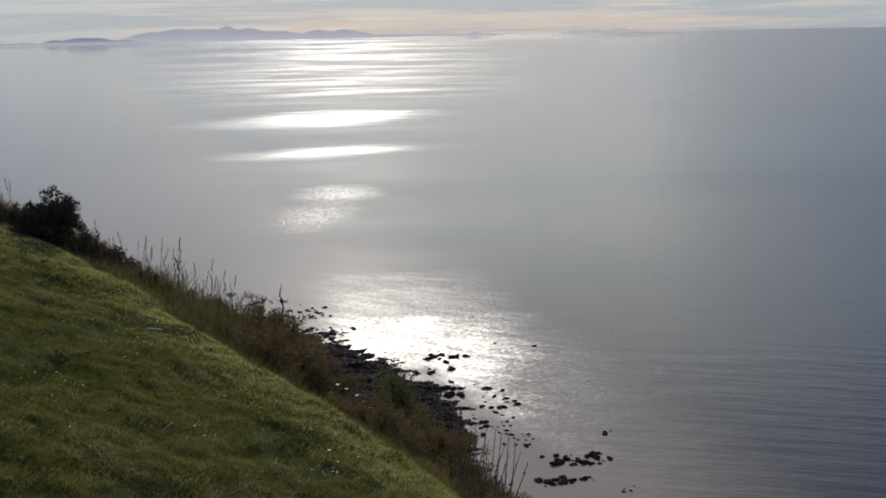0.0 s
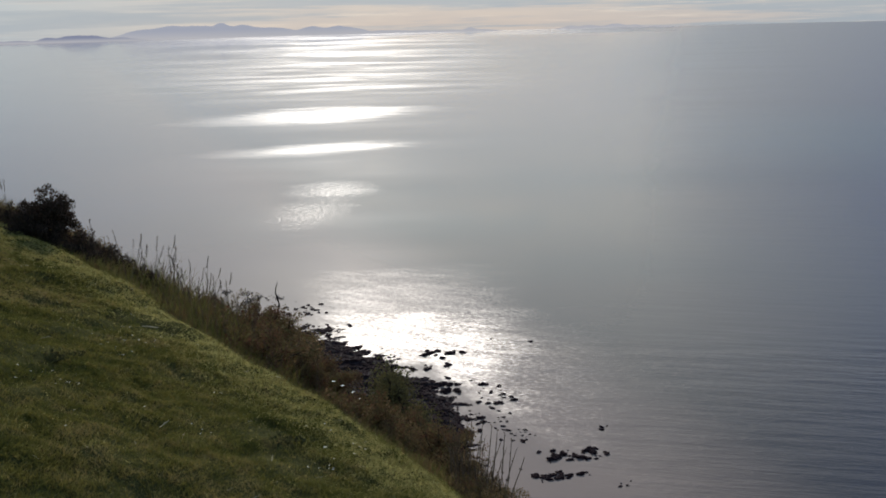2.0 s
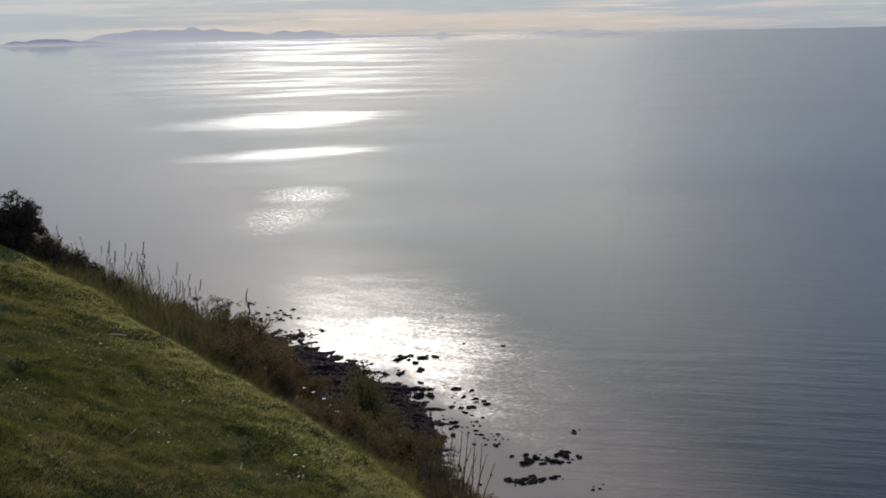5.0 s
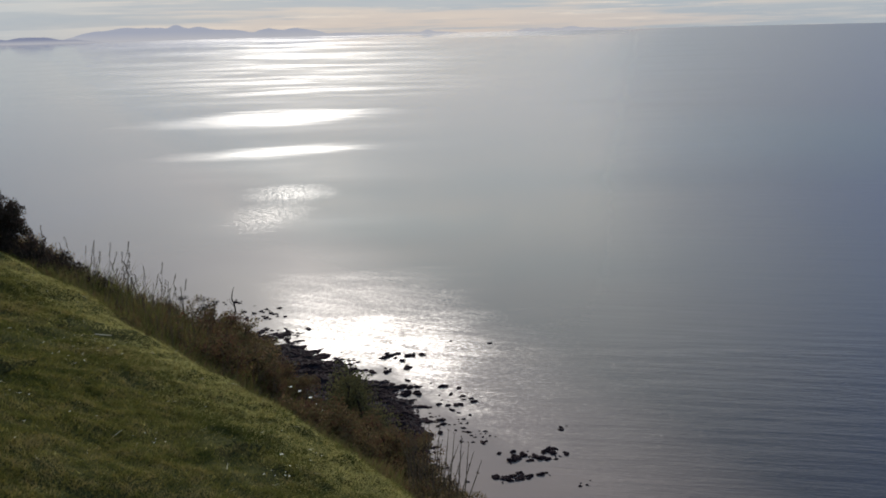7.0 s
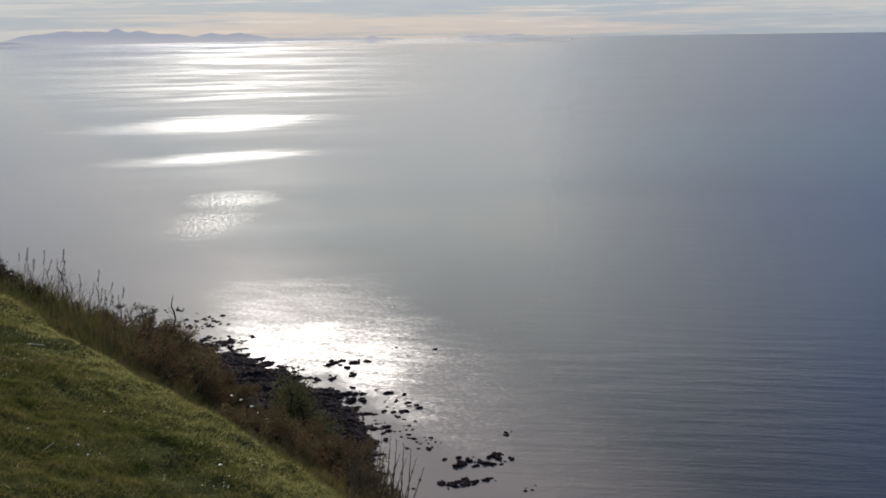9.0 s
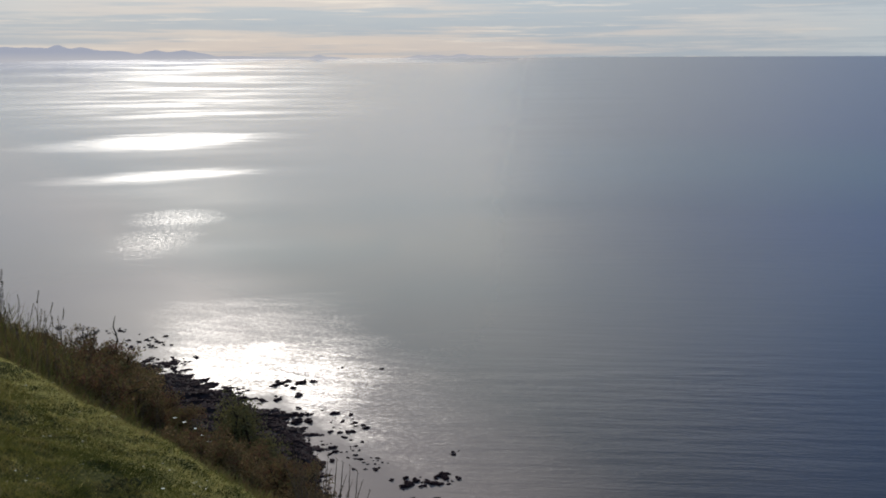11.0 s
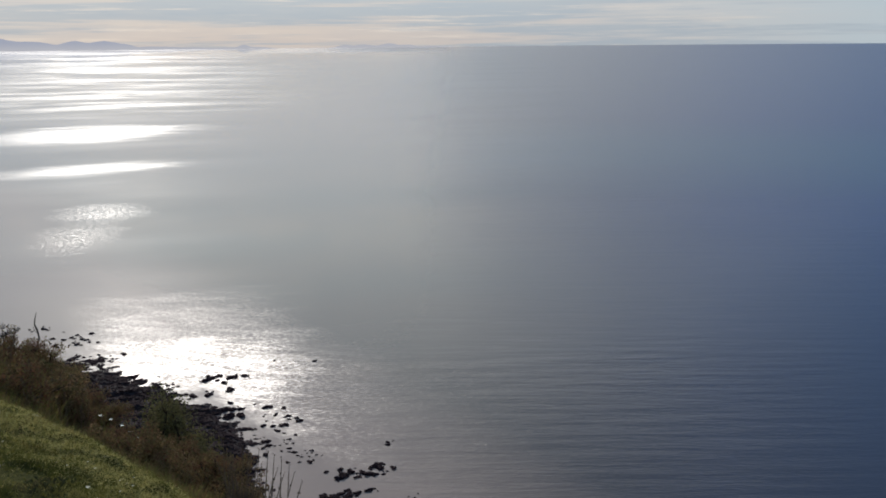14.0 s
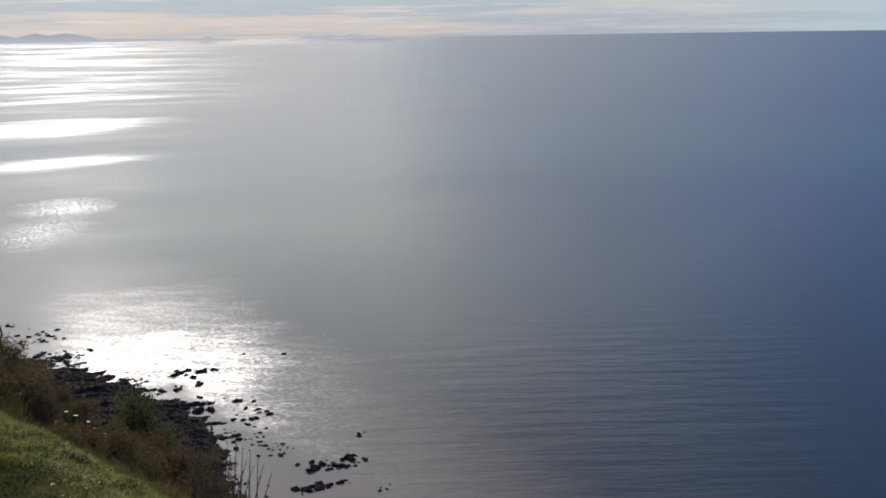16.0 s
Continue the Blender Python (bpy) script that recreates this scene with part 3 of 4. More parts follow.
worn = worn_at(gx, gy)
# green blades thinned along the crest, where the sunlit tone takes over
keep = rng.uniform(0, 1, len(gu)) < (0.45 + 0.6 * thick) * (1 - 0.7 * np.exp(-((gs - edge_off(gu) + 0.12) / 0.28) ** 2)) * np.clip(1 - 1.05 * worn, 0.2, 1)
tall = rng.uniform(0.018, 0.045, len(gu)) * (0.35 + 0.6 * thick + 0.9 * clump)
tall = tall * np.where(rng.uniform(0, 1, len(gu)) < 0.012, 1.9, 1.0)
tagged(blades("turf", gu[keep], gs[keep], tall[keep], 0.003 + 0.0004 * reach[keep], 1.0, M_TURF),
       "short mown green turf with dry yellow patches", "grass", kind="stuff")

# straw-coloured blades: dry patches, and the sunlit strip along the crest put into colour
N_DRY_LIT = 760000
turn, reach = np.radians(rng.uniform(-28, 8, N_DRY_LIT)), rng.uniform(3.6, 12.2, N_DRY_LIT)
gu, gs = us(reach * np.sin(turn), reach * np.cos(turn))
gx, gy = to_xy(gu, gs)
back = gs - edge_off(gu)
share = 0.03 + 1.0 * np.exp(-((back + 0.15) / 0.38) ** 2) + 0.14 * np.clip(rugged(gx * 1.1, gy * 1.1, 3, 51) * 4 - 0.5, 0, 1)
keep = (back < 0.25) & (gu < 13) & (rng.uniform(0, 1, N_DRY_LIT) < share * np.clip(1 - 1.05 * worn_at(gx, gy), 0.15, 1))
tagged(blades("dry_and_sunlit_grass", gu[keep], gs[keep], rng.uniform(0.018, 0.042, keep.sum()), 0.0018 + 0.00035 * reach[keep], 1.15, M_DRY_LIT),
       "straw-coloured grass blades, dry in patches, coloured as sunlit along the crest", "grass", kind="stuff")

# long grass along the edge and down the slope
N_LONG = 80000
gu, gs = rng.uniform(1.0, 14.0, N_LONG), 0.2 + rng.exponential(1.4, N_LONG)
gs = gs + edge_off(gu)
tuft = rugged(gu * 1.6, gs * 1.6, 3, 77) + 0.5
keep = (rng.uniform(0, 1, N_LONG) < 0.25 + tuft) & (gs < 7)
gu, gs, tuft = gu[keep], gs[keep], tuft[keep]
tagged(blades("long_grass", gu, gs, rng.uniform(0.08, 0.3, len(gu)) * (np.clip(0.75 + (gu - 7) * 0.2, 0.75, 1.15) + 0.65 * np.exp(-((gu - 9.0) / 0.9) ** 2)) * (0.5 + tuft) * np.clip(0.3 + (gs - 0.2 - edge_off(gu)), 0.3, 1), 0.007, 0.55, M_ROUGH, 0.35),
       "long uncut grass, brown and green, along the bluff's edge", "grass", kind="stuff")

# shrubs
gorse = put(shrub("gorse_bush", 0.42, 0.78, 28, 11500, 0.032, M_GORSE, "dark gorse bush with dense spiny twigs at the turf's edge", 3, 1.2, 0.105), *us(-4.12, 10.25), 20, 0.86)
low_gorse = put(shrub("gorse_bush", 0.42, 0.42, 11, 4200, 0.032, M_GORSE, "low dark gorse bush at the turf's edge", 5, 0.6, 0.15), *us(-4.7, 10.5), 0, 0.62)
for x, y, turn, k in ((-5.1, 10.75, 80, 0.6), (-3.85, 10.25, 160, 1.0), (-3.45, 10.05, 250, 0.85), (-4.75, 10.9, 300, 0.6), (-5.5, 11.1, 30, 0.6), (-3.1, 9.9, 100, 0.7), (-4.25, 10.1, 200, 0.7), (-3.98, 10.12, 310, 0.7)):
    again(low_gorse, *us(x, y), turn, k * 0.88)
bramble = put(shrub("bramble", 0.62, 0.55, 15, 5200, 0.035, M_BRAMBLE, "tangled brown bramble and bracken on the bluff's slope", 8, 0.0, 0.16), *us(-1.9, 9.4))
rise_to(shrub("shrub", 0.4, 2.6, 44, 52000, 0.036, M_GREEN, "tall dark green leafy shrub on the bluff's slope", 12, 0.2, 0.15), 2.45, -0.9, 17.0, 23.85, 0, False)
low_shrub = rise_to(shrub("shrub", 0.6, 0.8, 15, 6000, 0.04, M_GREEN, "low dark green shrub in the brush", 14, 0.1, 0.15), 0.82, -2.15, 12.0, 26.3, 40, False)
for i in range(100):
    uu = 4.1 + 8.6 * ((i * 0.618) % 1.0)
    ss = 0.4 + float(edge_off(uu)) + 3.6 * ((i * 0.381 + 0.17 * (i % 3)) % 1.0)
    size = 0.5 + 0.35 * ((i * 0.271) % 1.0)
    again(bramble, uu, ss, 37.0 * i, size * (0.75 if uu < 7.5 else 0.9 if uu < 11.4 else 0.5))
for x, y, top, turn in ((-2.2, 12.2, 26.4, 130), (-2.3, 11.9, 26.55, 260), (-2.15, 11.7, 26.35, 20), (-2.05, 11.5, 26.5, 300)):
    rise_to(low_shrub, 0.82, x, y, top, turn)
tall_bramble = rise_to(shrub("bramble", 0.6, 0.9, 16, 9000, 0.029, M_BRAMBLE, "brown bracken and bramble thicket on the bluff's slope", 18, 0.3, 0.13), 0.93, -2.3, 11.2, 26.91, 0, False)
for x, y, top, turn in ((-2.75, 11.1, 27.06, 50), (-2.5, 10.6, 26.94, 170), (-2.9, 10.5, 27.12, 280), (-2.15, 10.3, 26.92, 340), (-2.25, 11.7, 26.66, 100), (-2.15, 11.9, 26.45, 200), (-2.2, 11.6, 26.6, 60), (-2.0, 10.9, 26.6, 20), (-1.9, 11.2, 26.3, 140), (-1.3, 11.0, 25.6, 240)):
    rise_to(tall_bramble, 0.93, x, y, top, turn)
thicket = rise_to(shrub("bramble", 0.42, 1.3, 18, 8000, 0.034, M_BRAMBLE, "narrow brown thicket of bramble and dead stems on the slope", 27, 0.2, 0.13), 1.25, -0.15, 8.5, 26.25, 0, False)
for x, y, top, turn in ((-0.35, 9.0, 26.4, 70), (-0.55, 9.8, 26.1, 150), (-0.75, 10.4, 25.85, 220), (0.02, 8.25, 26.58, 300), (-0.27, 8.6, 26.55, 190), (0.13, 7.9, 26.68, 40), (0.1, 7.6, 26.72, 110), (-0.12, 8.0, 26.75, 250), (-1.92, 11.7, 26.66, 20), (-2.05, 11.5, 26.74, 100), (-1.86, 11.95, 26.5, 170), (-2.2, 11.8, 26.82, 240), (-2.4, 11.6, 26.86, 330)):
    rise_to(thicket, 1.25, x, y, top, turn)



# ---- stalks and flowers ----
def stalk(tall, lean, head, seed, label):
    """A dry grass stem with its seed head."""
    r = np.random.default_rng(seed)
    root = tagged(new("grass_stalk"), label, "grass stalk", "seeding grass stalks")
    pts = [(lean * tall * f ** 2, 0.02 * math.sin(4 * f + seed), tall * f) for f in np.linspace(0, 1, 6)]
    v, f = tube([(pts[0][0], pts[0][1], -0.03)] + pts[1:], np.linspace(0.003, 0.0015, 6), 4)
    quick("stem", np.array([tuple(p) for p in v]), f, M_STALK, root)
    top = np.array(pts[-1])
    cs = [top + np.array([lean * h * 0.8, 0, h]) for h in np.linspace(-head * 0.5, head * 0.5, 9)]
    v, f = leaf_cloud(cs, 0.006, 60, 0.013, r, 2.5)
    quick("seed_head", v, f, M_STALK, root)
    return root


def umbel(tall, spread, seed, label):
    """A dead hogweed: a ribbed stem, spokes, and flat dark heads."""
    r = np.random.default_rng(seed)
    root = tagged(new("dead_hogweed"), label, "wild plant", "dead hogweed stems")
    pieces = [tube([(0, 0, -0.04), (0.02, 0.01, tall * 0.5), (0.03, 0.0, tall)], [0.009, 0.007, 0.005], 5)]
    heads = [(np.array([0.03, 0, tall]), spread)]
    for _ in range(2):
        b = np.array([0.02, 0.01, tall * r.uniform(0.5, 0.75)])
        e = b + [r.uniform(-0.14, 0.14), r.uniform(-0.14, 0.14), tall * 0.2]
        pieces.append(tube([tuple(b), tuple(e)], [0.005, 0.004], 4))
        heads.append((e, spread * 0.7))
    v, f = joined(pieces)
    quick("stem", np.array([tuple(p) for p in v]), f, M_UMBEL, root)
    for c, w in heads:
        spokes, ends = [], []
        for j in range(13):
            a, q = 2 * math.pi * j / 13, w * r.uniform(0.4, 1.0)
            e = c + [math.cos(a) * q, math.sin(a) * q, 0.045 - 0.02 * (q / w) ** 2]
            spokes.append(tube([tuple(c), tuple(e)], [0.0025, 0.0015], 3))
            ends.append(e)
        sv, sf = joined(spokes)
        lv, lf = leaf_cloud(ends, 0.013, 200, 0.01, r, 0.6)
        sv = np.array([tuple(p) for p in sv])
        tri = np.array([t for q in sf for t in ((q[0], q[1], q[2]), (q[0], q[2], q[3]))])
        quick("umbel", np.concatenate([sv, lv]), np.concatenate([tri, lf + len(sv)]), M_UMBEL, root)
    return root


kinds = [put(stalk(0.62, 0.10, 0.14, 1, "dry brown grass stalk with a feathery seed head"), *us(-2.75, 9.9)),
         put(stalk(0.5, -0.12, 0.10, 2, "dry brown grass stalk with a narrow seed head"), *us(-2.6, 9.95)),
         put(stalk(0.72, 0.2, 0.12, 3, "tall bent dry grass stalk with a seed head"), *us(-2.9, 10.1))]
for i in range(210):
    f = (i * 0.618) % 1.0
    uu = 7.2 + 2.6 * f if i % 5 else 3.0 + 9.5 * f
    ss = float(edge_off(uu)) + 0.3 + 1.5 * ((i * 0.377) % 1.0)
    ob = again(kinds[i % 3], uu, ss, 71.0 * i, (0.6 + 0.4 * ((i * 0.29) % 1.0)) * (0.6 if uu < 7 else 0.92 if uu < 9.4 else 0.6))
    ob.rotation_euler[0], ob.rotation_euler[1] = radians(-15 + 30 * ((i * 0.47) % 1.0)), radians(-13 + 26 * ((i * 0.83) % 1.0))
for x, y, turn, k in ((-4.72, 10.3, 20, 1.05), (-4.66, 10.35, 140, 0.9), (-4.5, 10.25, 250, 0.85), (-4.82, 10.4, 80, 1.0), (-4.58, 10.4, 310, 0.8)):
    again(kinds[0], *us(x, y), turn, k)

# bare dry stems standing together where the turf comes nearest the drop
def dry_stem(tall, lean, seed):
    root = tagged(new("dry_stem_plant"), "bare brown dry stem standing over the drop", "wild plant", "bare dry stems")
    pts = [(0, 0, -0.04)] + [(lean * f * f + 0.01 * math.sin(5 * f + seed), 0.008 * math.cos(4 * f + seed), tall * f) for f in (0.3, 0.6, 0.85, 1.0)]
    v, f = tube(pts, [0.0032, 0.003, 0.0026, 0.002, 0.0012], 5)
    quick("stem", np.array([tuple(p) for p in v]), f, M_STALK, root)
    v, f = leaf_cloud([pts[2], pts[3], pts[4]], 0.006, 8, 0.009, np.random.default_rng(seed), 1.5)
    quick("withered_leaves", v, f, M_STALK, root)
    return root


reeds = [put(dry_stem(0.5, 0.05, 5), *us(0.3, 6.3), 20, 1.0), put(dry_stem(0.42, -0.07, 6), *us(0.38, 6.35), 80, 1.2)]
for i in range(44):
    f, g = (i * 0.618) % 1.0, (i * 0.414) % 1.0
    again(reeds[i % 2], *us(0.06 + 0.4 * f ** 1.3, 6.0 + 0.5 * g), 67.0 * i, 0.8 + 0.7 * ((i * 0.31) % 1.0))

weed = umbel(0.85, 0.085, 4, "dead dark hogweed with flat umbels")
rise_to(weed, 0.88, -2.35, 11.6, 26.83, 0, False)
for x, y, top, turn in ((-2.75, 11.3, 26.95, 50), (-2.3, 11.9, 26.77, 120), (-2.5, 11.2, 26.85, 200), (-2.42, 12.0, 26.82, 280), (-2.95, 11.1, 27.05, 330), (-2.62, 11.7, 26.92, 20)):
    rise_to(weed, 0.88, x, y, top, turn)

dead = tagged(new("dead_plant"), "bare crooked dead stem rising from the brush", "wild plant")
v, f = tube([(0, 0, -0.05), (0.015, 0, 0.35), (-0.005, 0.01, 0.6), (0.015, 0, 0.75), (-0.012, 0, 0.85), (0.014, 0, 0.93), (0.004, 0, 1.0), (-0.02, 0, 1.07), (-0.012, 0, 1.13), (0.008, 0, 1.2)],
            [0.015, 0.013, 0.012, 0.011, 0.0105, 0.01, 0.009, 0.008, 0.006, 0.003], 6)
quick("stem", np.array([tuple(p) for p in v]), f, M_BARK, dead)
v, f = joined([tube([(0.01, 0, 0.72), (0.05, 0.01, 0.80), (0.055, 0.01, 0.85)], [0.006, 0.004, 0.002], 4), tube([(0.006, 0, 0.97), (-0.04, 0, 1.03)], [0.005, 0.002], 4)])
quick("side_shoot", np.array([tuple(p) for p in v]), f, M_BARK, dead)
again(dead, *us(-1.86, 12.3), 70, 0.78)
rise_to(dead, 1.2, -2.1, 12.35, 26.86, 0, False)


def daisy():
    root = tagged(new("daisy"), "small white daisy in the turf", "flower", "daisies in the turf")
    v, f = tube([(0, 0, -0.01), (0.004, 0, 0.03), (0.006, 0, 0.055)], [0.0012, 0.001, 0.001], 4)
    quick("stem", np.array([tuple(p) for p in v]), f, M_TURF, root)
    vs, fs = [], []
    for j in range(11):
        a = 2 * math.pi * j / 11
        c, d = Vector((math.cos(a), math.sin(a), 0.25)), Vector((-math.sin(a), math.cos(a), 0))
        k = len(vs)
        o = Vector((0.006, 0, 0.055))
        vs += [o + c * 0.002 - d * 0.001, o + c * 0.002 + d * 0.001, o + c * 0.0095 + d * 0.0028, o + c * 0.0095 - d * 0.0028]
        fs.append((k, k + 1, k + 2, k + 3))
    quick("petals", np.array([tuple(p) for p in vs]), fs, M_PETAL, root)
    bm = bmesh.new()
    bmesh.ops.create_uvsphere(bm, u_segments=7, v_segments=4, radius=0.004, matrix=Matrix.Translation((0.006, 0, 0.057)))
    part("flower_disc", bm, M_DISC, root)
    return root


first = put(daisy(), *us(-0.70, 5.42), 0, 1.0, 0.0)
spots = [(-0.66, 5.28, 8, 0.05), (-0.54, 5.76, 5, 0.07), (-2.2, 7.0, 22, 0.18), (-2.15, 6.5, 12, 0.16), (-3.5, 8.2, 24, 0.16), (-3.2, 8.5, 8, 0.2), (-2.24, 5.3, 8, 0.14), (-1.36, 5.2, 5, 0.07),
         (-1.38, 6.35, 4, 0.15), (-0.66, 5.95, 4, 0.1), (-1.9, 5.0, 5, 0.3), (-3.0, 7.2, 6, 0.25)]
for x, y, n, w in spots:
    for j in range(n):
        again(first, *us(x + rng.normal(0, w), y + rng.normal(0, w)), rng.uniform(0, 360), rng.uniform(0.35, 0.62), 0.0)


def straw(length, label):
    root = tagged(new("straw"), label, "straw", "straws lying on the turf")
    v, f = tube([(-length / 2, 0, 0.03), (0, 0.006, 0.036), (length / 2, 0, 0.045)], [0.0035, 0.0035, 0.002], 5)
    quick("stem", np.array([tuple(p) for p in v]), f, M_STRAW, root)
    return root


s1 = put(straw(0.17, "pale dry straw lying on the turf"), *us(-2.18, 7.14), -35, 1.1, -0.03)
for x, y, turn, k in ((-1.55, 5.15, 70, 0.6), (-2.6, 6.2, 20, 0.5), (-0.95, 5.1, 95, 0.45), (-2.9, 5.9, 100, 0.6), (-1.2, 6.9, -50, 0.5)):
    again(s1, *us(x, y), turn, k, 0.0)


for i in range(40):
    f, g = (i * 0.618) % 1.0, (i * 0.733) % 1.0
    r, a = 4.2 + 4.5 * f, radians(-25 + 20 * g)
    again(s1, *us(r * math.sin(a), r * math.cos(a)), 47.0 * i, 0.12 + 0.3 * ((i * 0.37) % 1.0), 0.004)


def weed_clump(seed):
    """A low rosette of broad dark leaves in the turf."""
    r = np.random.default_rng(seed)
    root = tagged(new("weed_clump"), "low dark weed rosette in the turf", "weed", "weeds in the turf")
    vs, fs = [], []
    for j in range(40):
        a, q = r.uniform(0, 2 * math.pi), 0.16 * math.sqrt(r.uniform(0, 1))
        c = Vector((math.cos(a) * q, math.sin(a) * q, 0.0))
        b = r.uniform(0, 2 * math.pi)
        d, w = Vector((math.cos(b), math.sin(b), 0)), Vector((-math.sin(b), math.cos(b), 0))
        L = r.uniform(0.04, 0.08)
        k = len(vs)
        vs += [c, c + d * L * 0.5 + w * L * 0.22 + Vector((0, 0, 0.03)), c + d * L + Vector((0, 0, r.uniform(0.015, 0.035))), c + d * L * 0.5 - w * L * 0.22 + Vector((0, 0, 0.03))]
        fs.append((k, k + 1, k + 2, k + 3))
    quick("leaves", np.array([tuple(p) for p in vs]), fs, M_WEED, root)
    return root


rosette = put(weed_clump(2), *us(-2.38, 5.71), 0, 0.75, 0.0)
for x, y, turn, k in ((-2.3, 5.85, 80, 0.7), (-2.57, 7.43, 160, 0.8), (-0.94, 5.53, 30, 0.9), (-0.85, 5.6, 200, 0.6), (-3.3, 7.9, 250, 0.8), (-3.6, 8.6, 310, 0.7), (-3.0, 7.0, 10, 0.6), (-1.5, 6.4, 120, 0.5), (-1.0, 5.45, 300, 0.7)):
    again(rosette, *us(x, y), turn, k * 0.75, 0.0)


def bindweed(x, y, z):
    """A white trumpet flower on a stem that climbs through the brush."""
    g = float(ground_z(*us(x, y)))
    h = z - g
    root = tagged(new("bindweed"), "white bindweed flower climbing over the brush", "flower", "white flowers on the brush")
    v, f = tube([(0.05, 0.03, -0.03), (-0.03, 0.05, h * 0.5), (0, 0, h)], [0.003, 0.0025, 0.002], 4)
    quick("stem", np.array([tuple(p) for p in v]), f, M_STALK, root)
    vs, fs = [], []
    for r, up in ((0.004, 0.0), (0.007, 0.02), (0.017, 0.03)):
        vs += [(math.cos(j * math.pi / 4) * r, math.sin(j * math.pi / 4) * r - up, h + up * 0.4) for j in range(8)]
    for k in (0, 8):
        fs += [(k + j, k + (j + 1) % 8, k + 8 + (j + 1) % 8, k + 8 + j) for j in range(8)]
    quick("petals", np.array(vs), fs, M_PETAL, root)
    root.matrix_world = pose(x, y, g)
    return root


for x, y, z in ((-1.10, 9.52, 26.50), (-0.98, 9.23, 26.56), (-0.85, 8.94, 26.60), (-0.76, 8.64, 26.65), (-0.68, 8.35, 26.70)):
    bindweed(x, y, z)


# ---- shore rocks ----
def boulder(seed, label):
    r = random.Random(seed)
    bm = bmesh.new()
    bmesh.ops.create_icosphere(bm, subdivisions=3, radius=0.5)
    for v in bm.verts:
        n = noise.fractal(v.co * 1.7 + Vector((seed * 3.1, 0, 0)), 0.8, 2.0, 4)
        c = noise.cell(v.co * 2.2 + Vector((seed, 5, 1)))
        v.co = v.co * (1 + 0.75 * n + 0.3 * (c - 0.5))
        v.co.z *= 0.55
    bm.faces.ensure_lookup_table()
    me = bpy.data.meshes.new("shore_rock")
    bm.to_mesh(me)
    bm.free()
    me.materials.append(M_ROCK)
    return tagged(new("shore_rock", me), label, "rock", "dark rocks along the shore")


protos = [boulder(i, "dark wet weed-covered rock standing in the shallows") for i in range(6)]
used = set()


def rock(i, x, y, size, flat=1.0, turn=0.0):
    k = i % 6
    m = pose(x, y, 0.06 * size, 0, 0, turn)
    if k not in used:
        used.add(k)
        ob = protos[k]
        ob.matrix_world = m
    else:
        ob = copy_thing(protos[k], m)
    ob.scale = (size * 1.25, size * 0.95, size * flat)
    return ob


# groups of rocks off the shore: place, spread along x and y, count, size
clusters = [(8.2, 65.2, 1.3, 0.9, 22, 0.7), (10.5, 65.4, 0.7, 0.9, 15, 0.62), (7.4, 61.9, 1.9, 0.5, 24, 0.58), (-0.3, 88.0, 1.3, 1.0, 13, 0.85), (1.9, 88.6, 0.5, 0.5, 4, 0.7),
            (4.6, 92.0, 0.4, 0.3, 3, 0.6), (8.6, 91.0, 0.15, 0.2, 2, 0.6), (-15.0, 104.0, 2.6, 2.2, 20, 0.5), (-13.2, 97.8, 2.2, 0.7, 12, 0.55), (4.2, 77.0, 1.7, 1.9, 18, 0.6),
            (2.0, 72.0, 1.4, 2.0, 18, 0.6), (0.5, 79.5, 1.6, 1.3, 20, 0.9), (12.3, 69.6, 0.9, 0.6, 4, 0.45), (6.0, 68.5, 1.6, 1.4, 8, 0.45), (-9.0, 90.0, 1.6, 1.6, 22, 0.8),
            (-5.6, 87.0, 1.3, 0.8, 14, 0.8), (-19, 109, 2.2, 2.0, 14, 0.5), (12.2, 60.5, 1.0, 0.6, 5, 0.4), (-4, 84, 3, 2, 26, 0.9), (-12.0, 95.3, 1.7, 1.4, 24, 0.55), (4.2, 71.5, 0.9, 1.2, 13, 0.36), (5.5, 69.2, 1.0, 1.0, 10, 0.32), (-13.6, 103.0, 1.4, 1.8, 9, 0.6)]
i = 0
for cx, cy, wx, wy, n, size in clusters:
    for _ in range(int(n * 1.12)):
        rock(i, cx + rng.normal(0, wx * 0.65), cy + rng.normal(0, wy * 0.6), size * 0.85 * rng.uniform(0.45, 1.0) ** 2, rng.uniform(0.6, 1.0), rng.uniform(0, 360))
        i += 1


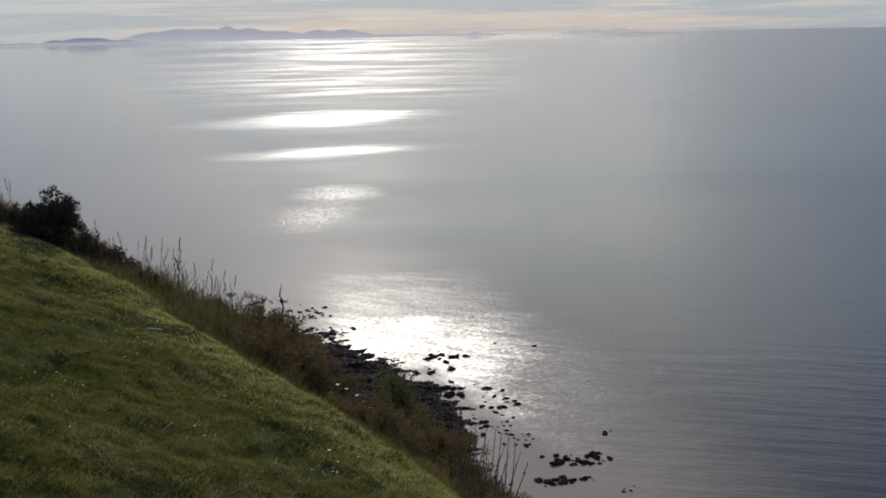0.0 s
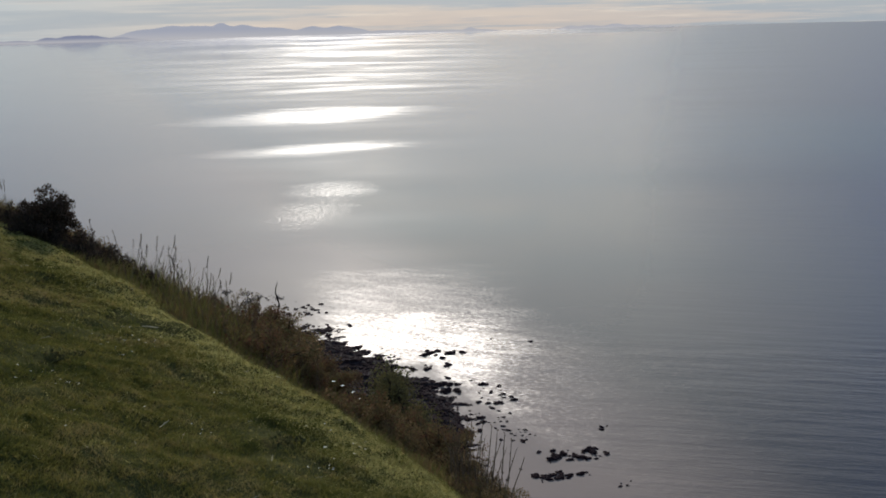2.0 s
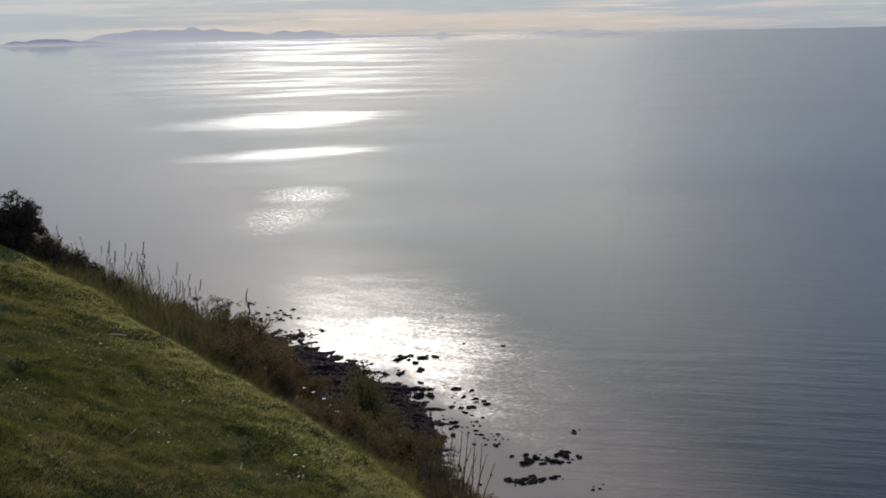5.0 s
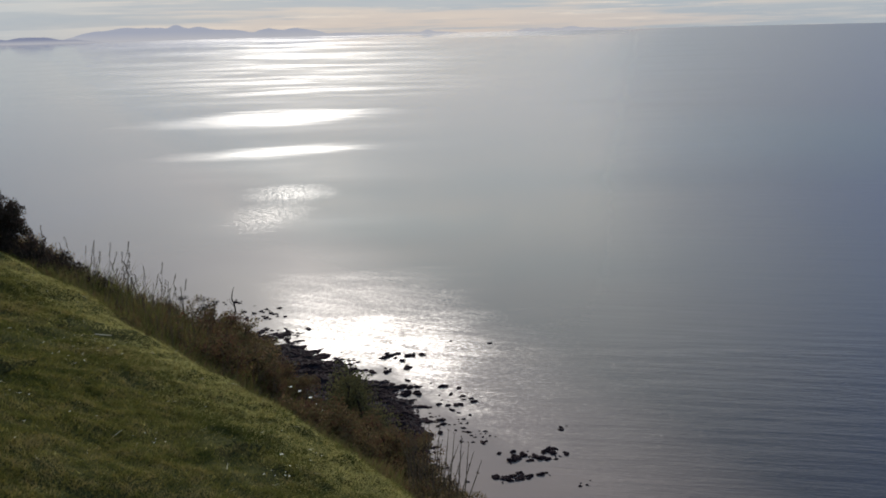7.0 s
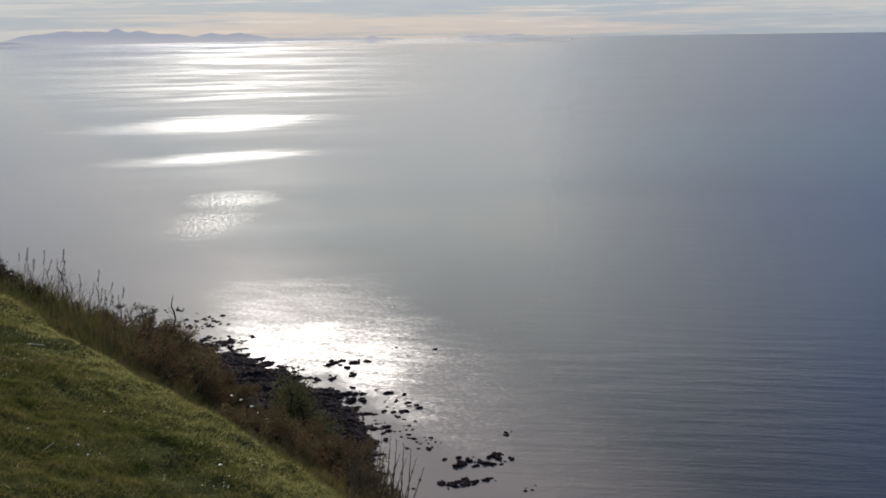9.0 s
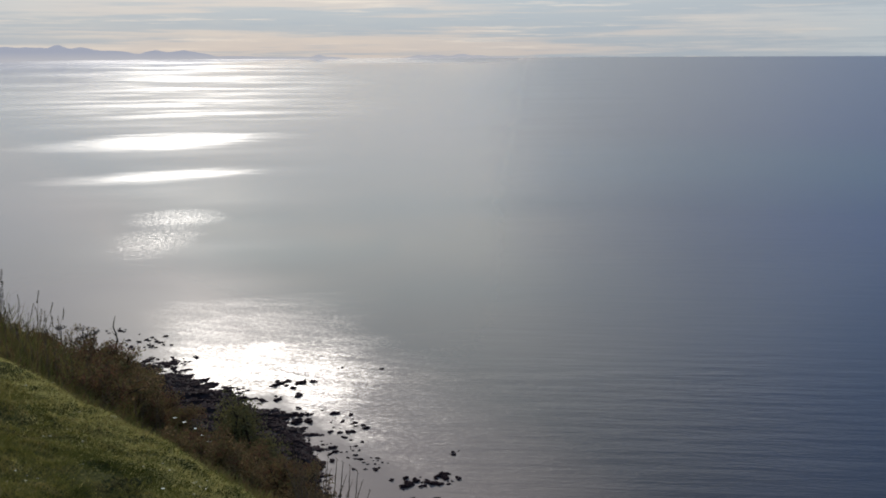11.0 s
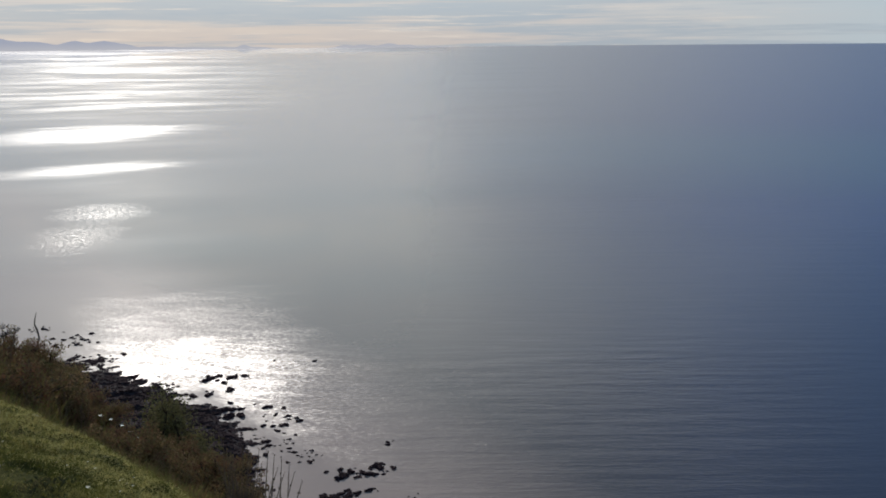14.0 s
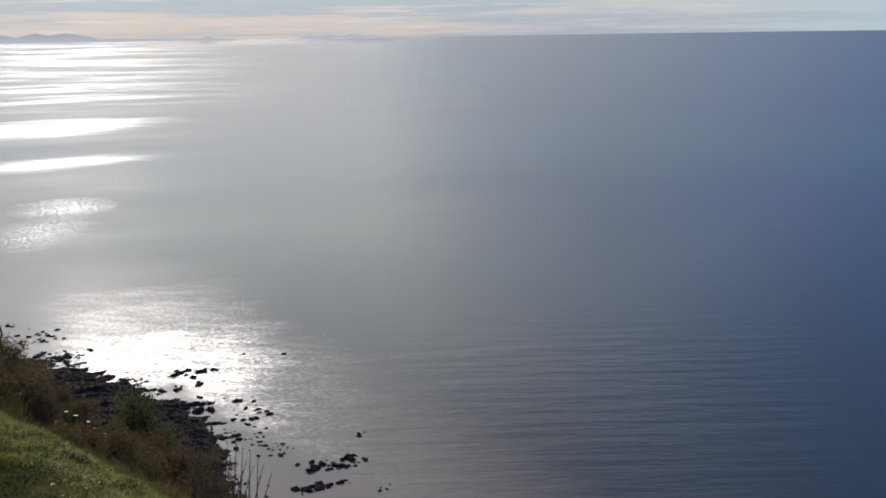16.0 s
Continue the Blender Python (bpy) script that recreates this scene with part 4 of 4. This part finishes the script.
def cobbles(n):
    """Loose weed-hung stones that cover the foreshore."""
    r = np.random.default_rng(31)
    u, s = r.uniform(40, 92, n), r.uniform(36, 64, n)
    z = ground_z(u, s)
    keep = (z > -0.12) & (z < 1.6)
    u, s, z = u[keep], s[keep], z[keep]
    x, y = to_xy(u, s)
    m = len(u)
    size = r.uniform(0.06, 0.24, m) * r.uniform(0.5, 1.0, m)
    ring = np.array([(math.cos(a), math.sin(a), h) for h, ph in ((-0.35, 0.0), (0.3, 0.5)) for a in (np.arange(5) + ph) * 2 * math.pi / 5] + [(0, 0, 0.62)])
    v = ring[None] * size[:, None, None] * r.uniform(0.65, 1.25, (m, 11, 1)) * np.array([1.3, 0.9, 0.55])
    a = r.uniform(0, 2 * np.pi, m)
    c, w = np.cos(a)[:, None], np.sin(a)[:, None]
    v = np.stack([v[..., 0] * c - v[..., 1] * w + x[:, None], v[..., 0] * w + v[..., 1] * c + y[:, None], v[..., 2] + z[:, None]], -1)
    f = [(j, (j + 1) % 5, 5 + j) for j in range(5)] + [((j + 1) % 5, 5 + (j + 1) % 5, 5 + j) for j in range(5)] + [(5 + j, 5 + (j + 1) % 5, 10) for j in range(5)]
    faces = (np.arange(m)[:, None, None] * 11 + np.array(f)[None]).reshape(-1, 3)
    return tagged(quick("cobbles", v.reshape(-1, 3), faces, M_ROCK), "dark wet cobbles and weed covering the foreshore", "stones", kind="stuff")


cobbles(44000)


# the turf goes on round the walker and along the bluff
N_ROUND = 300000
turn, reach = np.radians(rng.uniform(8, 332, N_ROUND)), 14.0 * np.sqrt(rng.uniform(0, 1, N_ROUND))
near = rng.uniform(0, 1, N_ROUND) < 0.12
turn, reach = np.where(near, np.radians(rng.uniform(-28, 8, N_ROUND)), turn), np.where(near, 3.7 * np.sqrt(rng.uniform(0, 1, N_ROUND)), reach)
gu, gs = us(reach * np.sin(turn), reach * np.cos(turn))
keep = gs < 0.25 + edge_off(gu)
gu, gs, reach = gu[keep], gs[keep], reach[keep]
tagged(blades("turf", gu, gs, rng.uniform(0.025, 0.06, len(gu)), 0.018 + 0.001 * reach, 1.0, M_TURF),
       "short mown green turf along the bluff top", "grass", kind="stuff")
